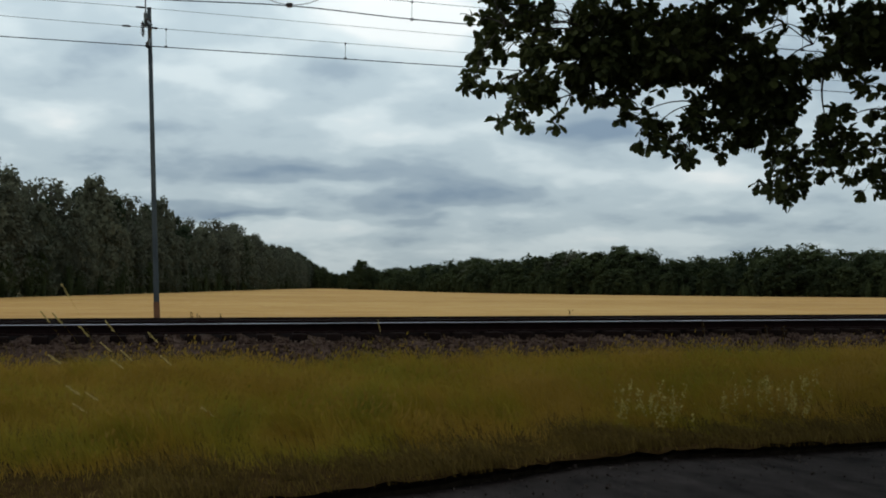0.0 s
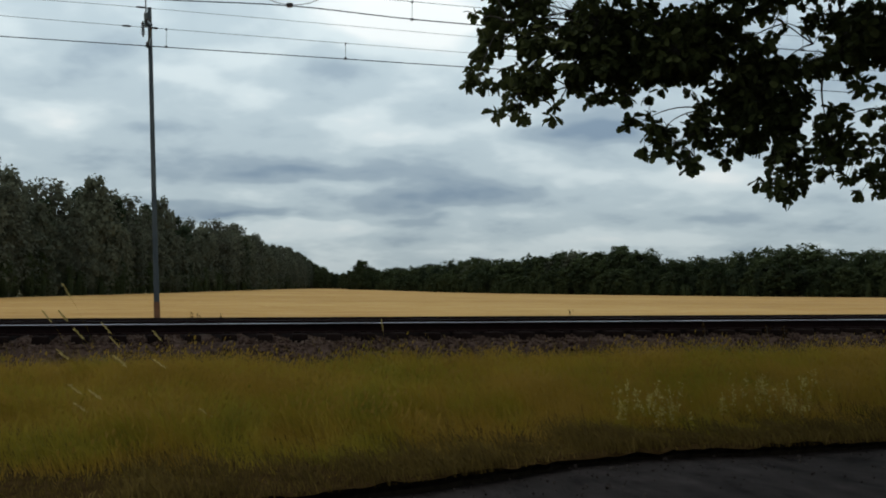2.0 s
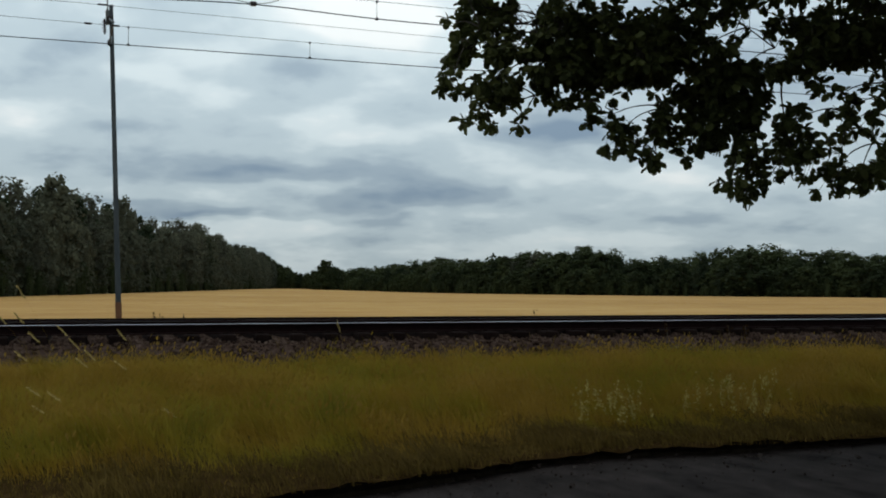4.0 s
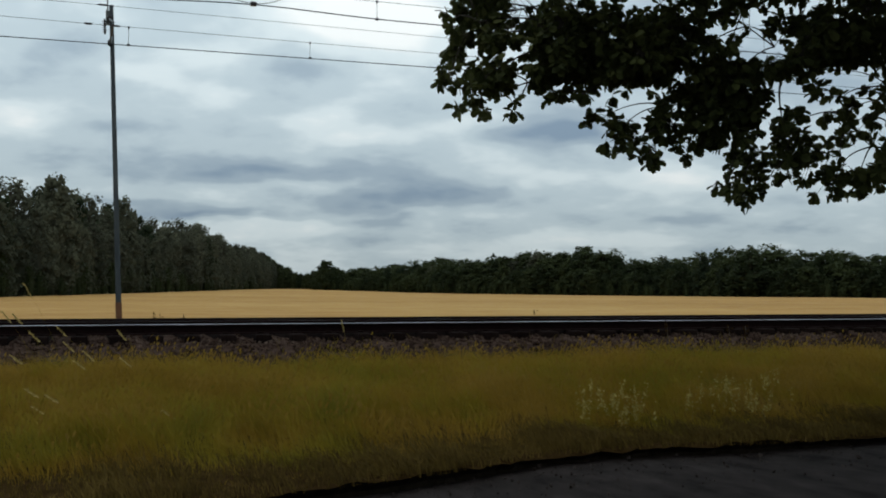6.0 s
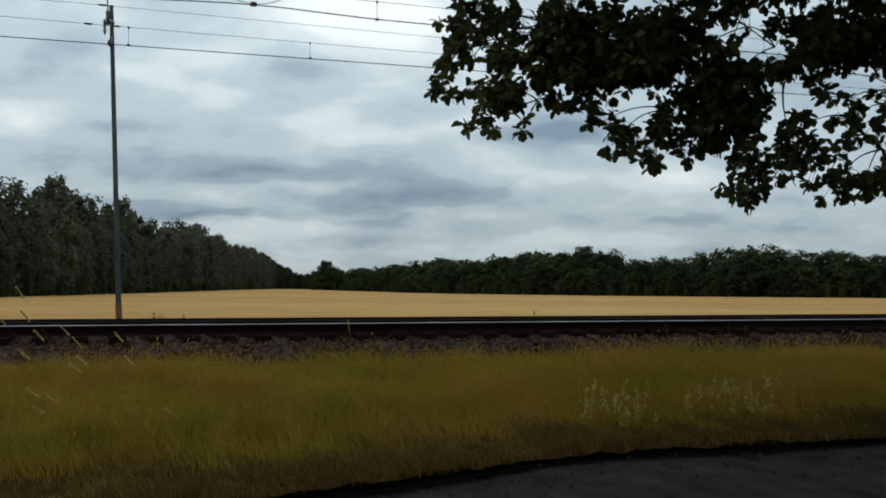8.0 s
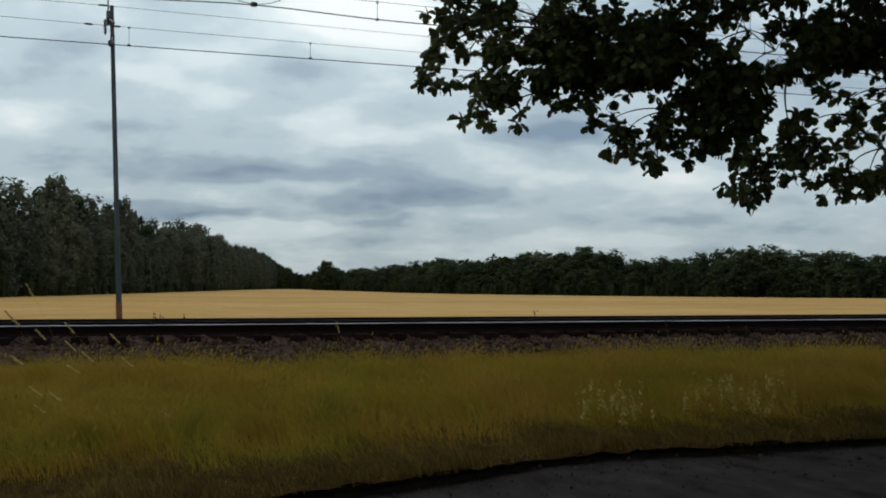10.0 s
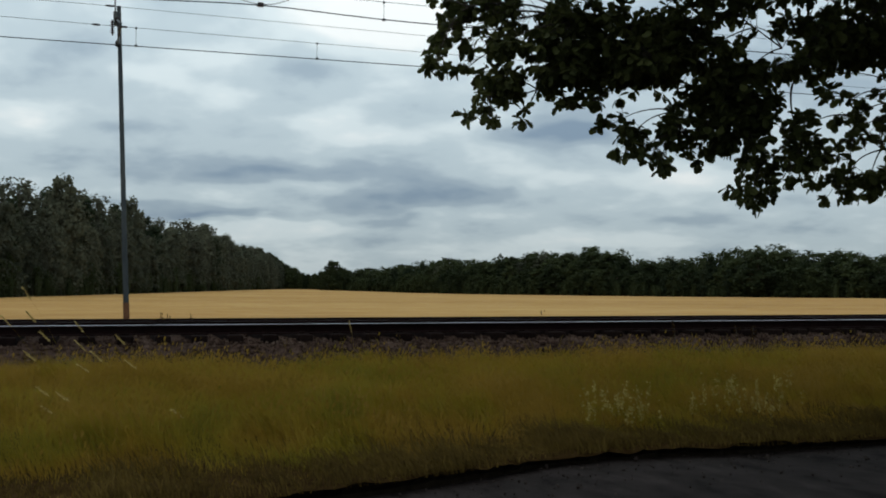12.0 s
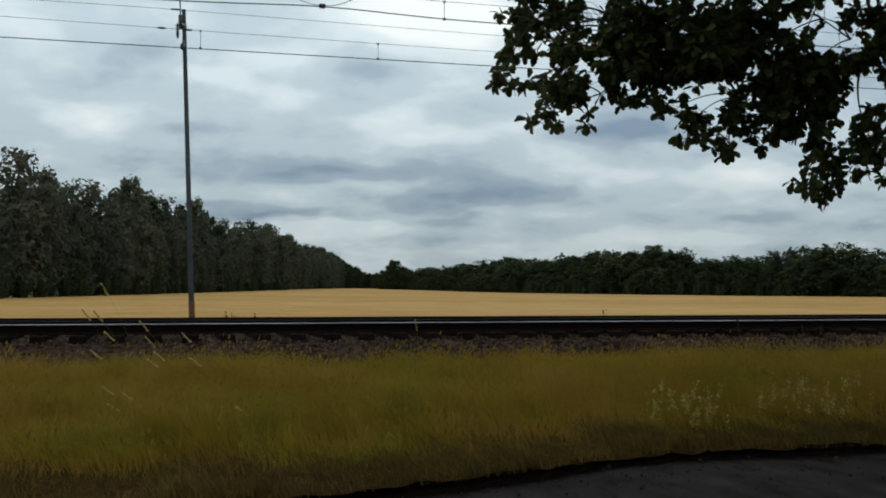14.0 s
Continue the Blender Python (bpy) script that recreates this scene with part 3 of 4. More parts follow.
def forest_tree(kind, seed):
    """A tree 10 m high, to be scaled where it stands: pine, spruce or broadleaf."""
    rng = np.random.default_rng(seed)
    tree = thing("forest_tree", TREE_LABEL[kind], "tree", group="trees of the forest edge")
    stem = Mesh()
    lean = rng.uniform(-0.25, 0.25, 2)
    pts = [(lean[0] * t * t, lean[1] * t * t, 8.7 * t) for t in np.linspace(0, 1, 7)]
    stem.tube(pts, [0.17 * (1 - 0.9 * t) + 0.01 for t in np.linspace(0, 1, 7)], 6)
    crown = Mesh()
    if kind == "pine":
        for i in range(40):
            t = 0.14 + 0.84 * (i + rng.random()) / 40
            out = 0.40 + 1.25 * max(0.0, 1 - (abs(t - 0.45) / 0.58) ** 2.4) * rng.uniform(0.45, 1.1)
            a = i * 2.4 + rng.uniform(-0.5, 0.5)
            c = np.array((math.cos(a) * out + lean[0] * t * t, math.sin(a) * out + lean[1] * t * t, 9.5 * t + 0.2))
            stem.tube([(lean[0] * t * t, lean[1] * t * t, 9.0 * t - 0.3), tuple(c)], [0.035, 0.012], 4)
            leaf_quads(crown, rng, c, (0.34, 0.34, 0.24), 38, 0.20, c - np.array((math.cos(a) * 0.35, math.sin(a) * 0.35, 0.55)))
    elif kind == "spruce":
        for i in range(64):
            t = 0.05 + 0.88 * (i + rng.random()) / 64
            out = 0.28 + 1.35 * (1 - t) ** 0.85 * rng.uniform(0.5, 1.0)
            a = rng.uniform(0, 6.28)
            c = np.array((math.cos(a) * out, math.sin(a) * out, 10.2 * t + 0.1 - 0.2 * out))
            leaf_quads(crown, rng, c, (0.24, 0.24, 0.17), 26, 0.19, c - np.array((math.cos(a) * 0.4, math.sin(a) * 0.4, 0.35)))
    else:
        for i in range(34):
            h = (i + rng.random()) / 34
            z = 1.0 + 8.2 * h
            wide = 2.1 * max(0.0, 1 - (abs(h - 0.36) / 0.70) ** 2.4)
            a, out = i * 2.4 + rng.uniform(-0.6, 0.6), wide * rng.uniform(0.5, 1.0)
            c = np.array((math.cos(a) * out, math.sin(a) * out, z))
            r = rng.uniform(0.6, 0.95) * (1.1 - 0.45 * h)
            stem.tube([(0, 0, z * 0.7), tuple(c)], [0.06, 0.015], 4)
            for _ in range(10):
                d = rng.normal(0, 1, 3)
                d[2] = d[2] * 0.8 + 0.25
                d /= np.linalg.norm(d)
                leaf_quads(crown, rng, c + d * r * rng.uniform(0.7, 1.0), 0.20, 7, 0.215, c)
    # the shaded heart of the crown
    full = 1.1 if kind in ("broad", "birch") else 0.6
    rings = [(0.05, 0.5), (0.2, 0.9), (0.42, 1.0), (0.62, 0.85), (0.76, 0.55), (0.86, 0.1)]
    crown.tube([(lean[0] * t * t, lean[1] * t * t, 9.4 * t) for t, _ in rings], [r * full * rng.uniform(0.8, 1.1) for _, r in rings], 9)
    part("trunk", stem, WOOD_DARK, tree)
    part("crown", crown, {"pine": PINE, "spruce": SPRUCE, "broad": BROAD, "birch": BIRCH}[kind], tree)
    return tree


TREE_LABEL = {"pine": "dark green pine with a ragged crown at the forest edge", "spruce": "dark narrow spruce at the forest edge", "broad": "dark green broadleaf tree at the forest edge", "birch": "grey-green birch with a soft drooping crown at the forest edge"}
# skyline of the woods: bearing as a tangent, height of the tree tops as a tangent
SKYLINE_X = [-0.60, -0.45, -0.415, -0.385, -0.355, -0.335, -0.315, -0.294, -0.268, -0.242, -0.215, -0.19, -0.163, -0.142, -0.121, -0.095, -0.077, -0.06, -0.045, -0.03, 0.0, 0.05, 0.062, 0.09, 0.115, 0.19, 0.228, 0.236, 0.26, 0.30, 0.33, 0.342, 0.38, 0.41, 0.44, 0.50]
SKYLINE_H = [0.115, 0.115, 0.105, 0.108, 0.105, 0.095, 0.096, 0.103, 0.085, 0.072, 0.067, 0.063, 0.057, 0.048, 0.038, 0.0275, 0.016, 0.013, 0.020, 0.017, 0.018, 0.026, 0.031, 0.025, 0.030, 0.038, 0.038, 0.027, 0.029, 0.031, 0.036, 0.039, 0.041, 0.035, 0.036, 0.035]


def build_woods():
    rng = np.random.default_rng(21)
    protos = {"pine": [forest_tree("pine", s) for s in (1, 2, 3)], "spruce": [forest_tree("spruce", s) for s in (4, 5)], "broad": [forest_tree("broad", s) for s in (6, 7, 8, 9)], "birch": [forest_tree("birch", s) for s in (10, 11, 12)]}
    fresh = {id(t): True for ts in protos.values() for t in ts}

    backs = {}

    def plant(kind, x, y, height, wide, joined=None):
        tree = protos[kind][rng.integers(len(protos[kind]))]
        s = height / 10.0
        m = pose(x, y, land(x, y) - 0.05, 0, 0, rng.uniform(0, 360)) @ Matrix.Diagonal((s * wide, s * wide, s, 1))
        if joined:
            crown = next(c for c in tree.children if c.name.startswith("crown")).data
            mesh = backs.setdefault(joined, Mesh())
            mesh.add([m @ v.co for v in crown.vertices], [tuple(p.vertices) for k, p in enumerate(crown.polygons) if k % 3 == 0 or len(p.vertices) > 4 or k > len(crown.polygons) - 60])
        elif fresh.pop(id(tree), None):
            tree.matrix_world = m
        else:
            copy_thing(tree, m).scale = (s * wide, s * wide, s)

    def tops(x, y):
        return float(np.interp(x / y, SKYLINE_X, SKYLINE_H)) * y + EYE - land(x, y)

    # the wood along the left side of the field: its edge runs away from the railway
    y = 88.0
    while y < 640:
        for row, low in ((0, 0.86), (1, 0.99)):
            x = LEFT_EDGE - 2.5 - 6.5 * row + rng.uniform(-1.6, 1.6)
            yy = y + rng.uniform(-1.5, 1.5)
            kind = rng.choice(["pine", "spruce", "birch"], p=[0.42, 0.13, 0.45])
            plant(kind, x, yy, tops(x, yy) * rng.uniform(low - 0.17, low + 0.08), rng.uniform(0.8, 1.25) * (0.8 if kind == "birch" else 1.0))
        y += 4.2 + y * 0.008
    # undergrowth at its foot
    y = 90.0
    while y < 520:
        x = LEFT_EDGE - 0.5 + rng.uniform(-1.0, 0.8)
        plant("broad", x, y, rng.uniform(4.0, 8.0), rng.uniform(0.8, 1.2), "undergrowth")
        y += 4.0 + y * 0.010
    # the far wood ahead and to the right
    length = math.hypot(WOOD_B[0] - WOOD_A[0], WOOD_B[1] - WOOD_A[1])
    dx, dy = (WOOD_B[0] - WOOD_A[0]) / length, (WOOD_B[1] - WOOD_A[1]) / length
    for row, low in ((0, 0.72), (1, 0.95), (2, 1.02), (3, 1.03)):
        s = -4.0 + row
        while s < length + 25:
            off = 2.0 + 5.5 * row + rng.uniform(-1.6, 1.6)
            x, yy = WOOD_A[0] + dx * s - dy * off, WOOD_A[1] + dy * s + dx * off
            kind = rng.choice(["pine", "spruce", "broad"], p=([0.0, 0.02, 0.98], [0.10, 0.10, 0.80], [0.20, 0.20, 0.60], [0.20, 0.20, 0.60])[row])
            wide = rng.uniform(1.5, 2.4) if kind == "broad" else rng.uniform(1.3, 1.8)
            plant(kind, x, yy, tops(x, yy) * rng.uniform(low - 0.17, low + 0.05), wide, "background_trees" if row > 1 else None)
            s += rng.uniform(3.4, 5.8) if row < 2 else rng.uniform(3.2, 5.0)
    for k in range(75):
        s = length * (k + rng.random()) / 72
        x, yy = WOOD_A[0] + dx * s + dy * 0.3, WOOD_A[1] + dy * s - dx * 0.3
        plant("broad", x, yy, rng.uniform(3.0, 5.5), rng.uniform(1.0, 1.5), "undergrowth")
    # trees that close the gap between the two woods
    for k in range(34):
        x, yy = -74 + 2.1 * k + rng.uniform(-1, 1), 690 - 7.2 * k + rng.uniform(-6, 6)
        plant("broad", x, yy, tops(x, yy) * rng.uniform(0.85, 1.05), rng.uniform(1.2, 1.7))
    plant("broad", -0.0455 * 440, 440, 0.0262 * 440 + EYE - land(-20, 440), 1.7)
    # a tall pine that stands out of the wood
    plant("pine", -0.400 * 146, 146, 22.0, 0.95)
    plant("birch", -57.8, 197, 0.1075 * 197 + EYE - land(-58, 197), 0.75)
    plant("birch", -57.9, 249, 0.0845 * 249 + EYE - land(-58, 249), 0.7)
    for name, label in (("undergrowth", "dark bushes at the foot of the wood"), ("background_trees", "dark tree crowns deep in the far wood")):
        tagged(new(name, backs[name].data(name, BROAD)), label, "trees", kind="stuff")


# ---- the oak over the road ----
OAK_TURN = -3.64
OAK = pose(0, 0, 0, 0, 0, OAK_TURN)      # oak space: x along the road edge, y away from the camera
OAK_FOOT = Vector((7.4, 10.6, 0.0))


def oak_leaf(rng, size):
    """A broad lobed leaf with a bent midrib, stalk at the origin, along +x."""
    half = [(0.0, 0.015), (0.20, 0.13), (0.34, 0.24), (0.44, 0.19), (0.62, 0.33), (0.74, 0.25), (0.88, 0.25), (1.0, 0.0)]
    bend, fold = rng.uniform(-0.45, 0.15), rng.uniform(0.05, 0.40)
    mid = [Vector((a * size, 0, bend * a * a * size)) for a, _ in half]
    up = [m + Vector((0, w * size, fold * w * size)) for m, (_, w) in zip(mid, half)]
    dn = [m + Vector((0, -w * size * rng.uniform(0.85, 1.1), fold * w * size)) for m, (_, w) in zip(mid, half)]
    verts = mid + up[:-1] + dn[:-1]
    n = len(half)
    faces = []
    for i in range(n - 1):
        u0, u1 = n + i, (n + i + 1 if i < n - 2 else n - 1)
        d0, d1 = u0 + n - 1, (u1 + n - 1 if i < n - 2 else n - 1)
        faces.append((i, i + 1, u1, u0) if u1 != i + 1 else (i, i + 1, u0))
        faces.append((i + 1, i, d0, d1) if d1 != i + 1 else (i + 1, i, d0))
    return verts, faces


def leaf_pose(rng, at, out):
    """Leaves spread round the twig's end and droop."""
    way = (Vector(out) + Vector(rng.normal(0, 0.7, 3)) + Vector((0, 0, -0.45))).normalized()
    roll = rng.normal(0, 0.8)
    return Matrix.Translation(at) @ way.to_track_quat("X", "Z").to_matrix().to_4x4() @ Euler((roll, 0, 0)).to_matrix().to_4x4()


# openings in the foliage, placed from the camera's view, where sky shows: x, z, half width, half height
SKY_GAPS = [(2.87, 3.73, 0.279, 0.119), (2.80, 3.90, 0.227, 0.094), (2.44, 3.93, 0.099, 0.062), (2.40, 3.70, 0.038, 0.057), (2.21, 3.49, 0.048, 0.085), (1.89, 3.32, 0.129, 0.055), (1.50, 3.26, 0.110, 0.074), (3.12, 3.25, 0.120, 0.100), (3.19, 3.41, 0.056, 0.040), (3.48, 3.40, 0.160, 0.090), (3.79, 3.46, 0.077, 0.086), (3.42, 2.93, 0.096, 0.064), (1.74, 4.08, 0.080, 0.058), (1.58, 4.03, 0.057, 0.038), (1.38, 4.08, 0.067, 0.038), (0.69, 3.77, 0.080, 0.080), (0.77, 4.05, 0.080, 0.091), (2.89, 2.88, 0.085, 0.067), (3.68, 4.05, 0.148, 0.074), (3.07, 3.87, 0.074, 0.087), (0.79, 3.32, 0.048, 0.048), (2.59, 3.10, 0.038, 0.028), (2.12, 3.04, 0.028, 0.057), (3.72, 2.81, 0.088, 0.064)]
# bunches of leafy twigs on each bough: x, z, half width, half height, density
BUNCHES_TIP = [(0.01, 3.30, 0.11, 0.09, 2.53), (0.10, 3.68, 0.12, 0.14, 2.80), (0.04, 3.94, 0.11, 0.06, 3.08), (0.17, 4.08, 0.10, 0.10, 2.80), (0.21, 3.27, 0.07, 0.05, 2.07), (0.27, 3.85, 0.11, 0.10, 2.10), (0.08, 4.35, 0.20, 0.13, 2.80)]
BUNCHES_LEFT = [(0.41, 4.01, 0.29, 0.17, 1.96), (0.39, 3.69, 0.24, 0.12, 2.10), (0.61, 3.61, 0.23, 0.14, 2.52), (0.48, 3.31, 0.23, 0.12, 3.64), (0.36, 3.09, 0.11, 0.09, 2.18), (0.41, 2.95, 0.05, 0.07, 2.53), (0.22, 3.02, 0.08, 0.04, 1.38), (0.66, 3.16, 0.11, 0.08, 2.30), (0.70, 2.97, 0.05, 0.06, 2.53), (0.86, 3.29, 0.15, 0.10, 1.84), (0.73, 3.90, 0.18, 0.20, 2.24), (0.43, 4.35, 0.40, 0.15, 2.80)]
BUNCHES_INNER = [(1.01, 3.21, 0.10, 0.07, 2.00), (1.11, 3.13, 0.05, 0.08, 2.20), (1.22, 3.26, 0.06, 0.07, 1.80), (1.33, 3.20, 0.06, 0.08, 2.20), (1.08, 3.43, 0.24, 0.12, 2.60), (1.36, 3.40, 0.17, 0.09, 2.00)]
BUNCHES_MIDDLE = [(1.45, 3.09, 0.11, 0.07, 1.90), (1.50, 2.91, 0.11, 0.10, 1.90), (1.65, 2.79, 0.15, 0.07, 1.90), (1.82, 2.71, 0.12, 0.07, 2.10), (1.94, 2.73, 0.07, 0.07, 2.20), (1.66, 3.01, 0.14, 0.09, 1.70), (1.99, 2.95, 0.19, 0.13, 2.60), (2.25, 2.94, 0.18, 0.14, 2.80), (2.54, 2.97, 0.21, 0.20, 3.20), (2.09, 3.19, 0.17, 0.11, 2.40), (2.40, 3.25, 0.25, 0.20, 3.20), (2.69, 3.20, 0.22, 0.23, 3.20), (2.64, 2.77, 0.10, 0.07, 2.00), (2.34, 2.79, 0.15, 0.05, 1.80)]
BUNCHES_LOW = [(2.50, 2.59, 0.09, 0.07, 2.00), (2.46, 2.42, 0.07, 0.08, 2.20), (2.68, 2.39, 0.09, 0.10, 2.20), (2.81, 2.52, 0.12, 0.15, 2.80), (2.80, 2.71, 0.10, 0.11, 2.20), (2.96, 2.62, 0.11, 0.14, 2.20), (3.10, 2.77, 0.13, 0.14, 2.40), (3.03, 2.95, 0.10, 0.09, 2.00)]
BUNCHES_RIGHT = [(3.23, 2.81, 0.10, 0.13, 2.70), (3.38, 2.65, 0.09, 0.17, 2.70), (3.50, 2.46, 0.10, 0.11, 2.97), (3.55, 2.36, 0.06, 0.05, 2.70), (3.79, 2.49, 0.14, 0.11, 3.24), (3.92, 2.60, 0.10, 0.12, 2.70), (3.67, 2.59, 0.09, 0.07, 2.43), (3.67, 2.97, 0.08, 0.11, 3.24), (3.49, 2.82, 0.05, 0.09, 2.43), (3.29, 3.26, 0.07, 0.11, 2.03), (3.74, 3.15, 0.11, 0.06, 2.16), (3.87, 3.06, 0.09, 0.09, 2.43), (3.52, 3.21, 0.11, 0.05, 1.89), (4.09, 3.15, 0.15, 0.30, 2.70), (4.14, 2.65, 0.15, 0.25, 2.97), (3.19, 3.02, 0.13, 0.11, 2.20), (3.59, 3.13, 0.10, 0.07, 1.80), (3.34, 3.50, 0.13, 0.06, 2.00), (3.62, 3.53, 0.10, 0.07, 2.00), (3.83, 3.30, 0.10, 0.07, 1.80), (3.59, 2.71, 0.09, 0.07, 1.80), (3.87, 2.81, 0.07, 0.10, 2.00)]
BUNCHES_UPPER = [(1.08, 3.84, 0.29, 0.30, 3.40), (1.49, 3.79, 0.28, 0.28, 3.40), (1.84, 3.73, 0.30, 0.31, 3.40), (1.23, 3.56, 0.35, 0.15, 3.00), (1.69, 3.53, 0.30, 0.13, 3.00), (2.05, 3.85, 0.23, 0.30, 3.20), (2.25, 3.63, 0.14, 0.18, 2.60), (2.40, 3.44, 0.25, 0.17, 3.00), (2.61, 3.46, 0.22, 0.15, 3.00), (2.36, 4.07, 0.26, 0.08, 2.20), (2.87, 3.51, 0.25, 0.11, 3.40), (3.15, 3.59, 0.25, 0.14, 3.20), (3.37, 3.75, 0.30, 0.16, 3.40), (3.27, 4.00, 0.29, 0.13, 3.00), (3.70, 3.78, 0.30, 0.13, 3.00), (3.92, 3.95, 0.20, 0.17, 2.60), (2.76, 4.11, 0.25, 0.06, 2.40), (3.02, 3.78, 0.08, 0.07, 1.60)]
BUNCHES_UPPER += [(4.04, 3.60, 0.20, 0.15, 2.20), (1.08, 4.40, 0.55, 0.23, 2.60), (2.09, 4.40, 0.55, 0.23, 2.60), (3.09, 4.40, 0.55, 0.23, 2.60), (3.94, 4.35, 0.40, 0.23, 2.60), (1.59, 3.40, 0.25, 0.09, 2.60), (1.84, 3.45, 0.20, 0.10, 2.60), (0.88, 3.60, 0.15, 0.25, 2.40), (0.91, 4.00, 0.15, 0.20, 2.20), (2.64, 3.85, 0.08, 0.15, 2.00), (2.54, 3.65, 0.13, 0.08, 2.20), (3.59, 3.63, 0.25, 0.09, 2.60), (3.49, 3.90, 0.25, 0.12, 2.40), (3.84, 3.68, 0.15, 0.10, 2.40), (3.79, 4.05, 0.15, 0.10, 1.60), (3.19, 3.78, 0.13, 0.12, 2.40), (2.09, 3.35, 0.13, 0.07, 2.20), (2.29, 3.85, 0.10, 0.12, 2.00), (2.59, 4.03, 0.15, 0.07, 2.00)]
OAK_REACH = 9.5      # distance from the camera at which the boughs hang


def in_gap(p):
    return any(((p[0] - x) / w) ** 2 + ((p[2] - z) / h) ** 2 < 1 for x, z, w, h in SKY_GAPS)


def build_bough(tree, pivot, bunches, seed, deep=0.14):
    """A bough that hangs from pivot and forks to bunches of twigs, each twig ending in a rosette of leaves."""
    rng = np.random.default_rng(seed)
    pivot = Vector(pivot)
    stem, leaves, singles = Mesh(), Mesh(), []
    hearts = []
    for x, z, rx, rz, dense in sorted(bunches, key=lambda b: math.hypot(b[0] - pivot.x, b[1] - pivot.z)):
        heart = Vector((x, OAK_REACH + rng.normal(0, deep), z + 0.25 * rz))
        # each bunch forks off the nearest twig that is already there
        reach = (heart - pivot).length
        near = [h for h in hearts if (h - pivot).length < reach * 0.85]
        root = min(near + [pivot], key=lambda h: (h - heart).length)
        span = heart - root
        sag = Vector((rng.uniform(-0.06, 0.06), rng.uniform(-0.1, 0.1), 0.10 * span.length))
        pts = [root + span * t + sag * (4 * t * (1 - t)) for t in np.linspace(0, 1, 10)]
        thick = 0.008 + 0.004 * (root == pivot)
        stem.tube([p - pivot for p in pts], [thick * (1 - 0.6 * t) for t in np.linspace(0, 1, 10)], 5)
        hearts.append(heart)
        for i in range(max(3, int(dense * math.pi * rx * rz / 0.0088))):
            a, r = rng.uniform(0, 6.28), math.sqrt(rng.random()) * 0.92
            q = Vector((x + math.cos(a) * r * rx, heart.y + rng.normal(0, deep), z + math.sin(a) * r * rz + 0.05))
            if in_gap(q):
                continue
            out = q - heart
            fork = pts[7].lerp(pts[9], rng.random())
            stem.tube([fork - pivot, (fork + q) / 2 - pivot + Vector((0, 0, 0.25 * out.length)), q - pivot], [0.0032, 0.0026, 0.0018], 3)
            out = out.normalized() * 0.55
            for _ in range(rng.integers(5, 9)):
                m = leaf_pose(rng, q - pivot + Vector(rng.normal(0, 0.012, 3)), out)
                size = rng.uniform(0.070, 0.122)
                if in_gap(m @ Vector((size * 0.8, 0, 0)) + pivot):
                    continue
                if i < 3 and rz < 0.12 and len(singles) < 44:
                    singles.append(m)
                else:
                    verts, faces = oak_leaf(rng, size)
                    leaves.add([m @ v for v in verts], faces)
    bough = part("bough", stem, BARK, tree, "dark thin oak bough")
    bough.location = pivot - OAK_FOOT
    part("foliage", leaves, OAK_LEAF, bough, "dense dark green lobed oak leaves")
    for m in singles:
        ob = part("leaf", LEAVES[rng.integers(len(LEAVES))], None, bough)
        ob.matrix_local = m
    return bough


LEAVES = []


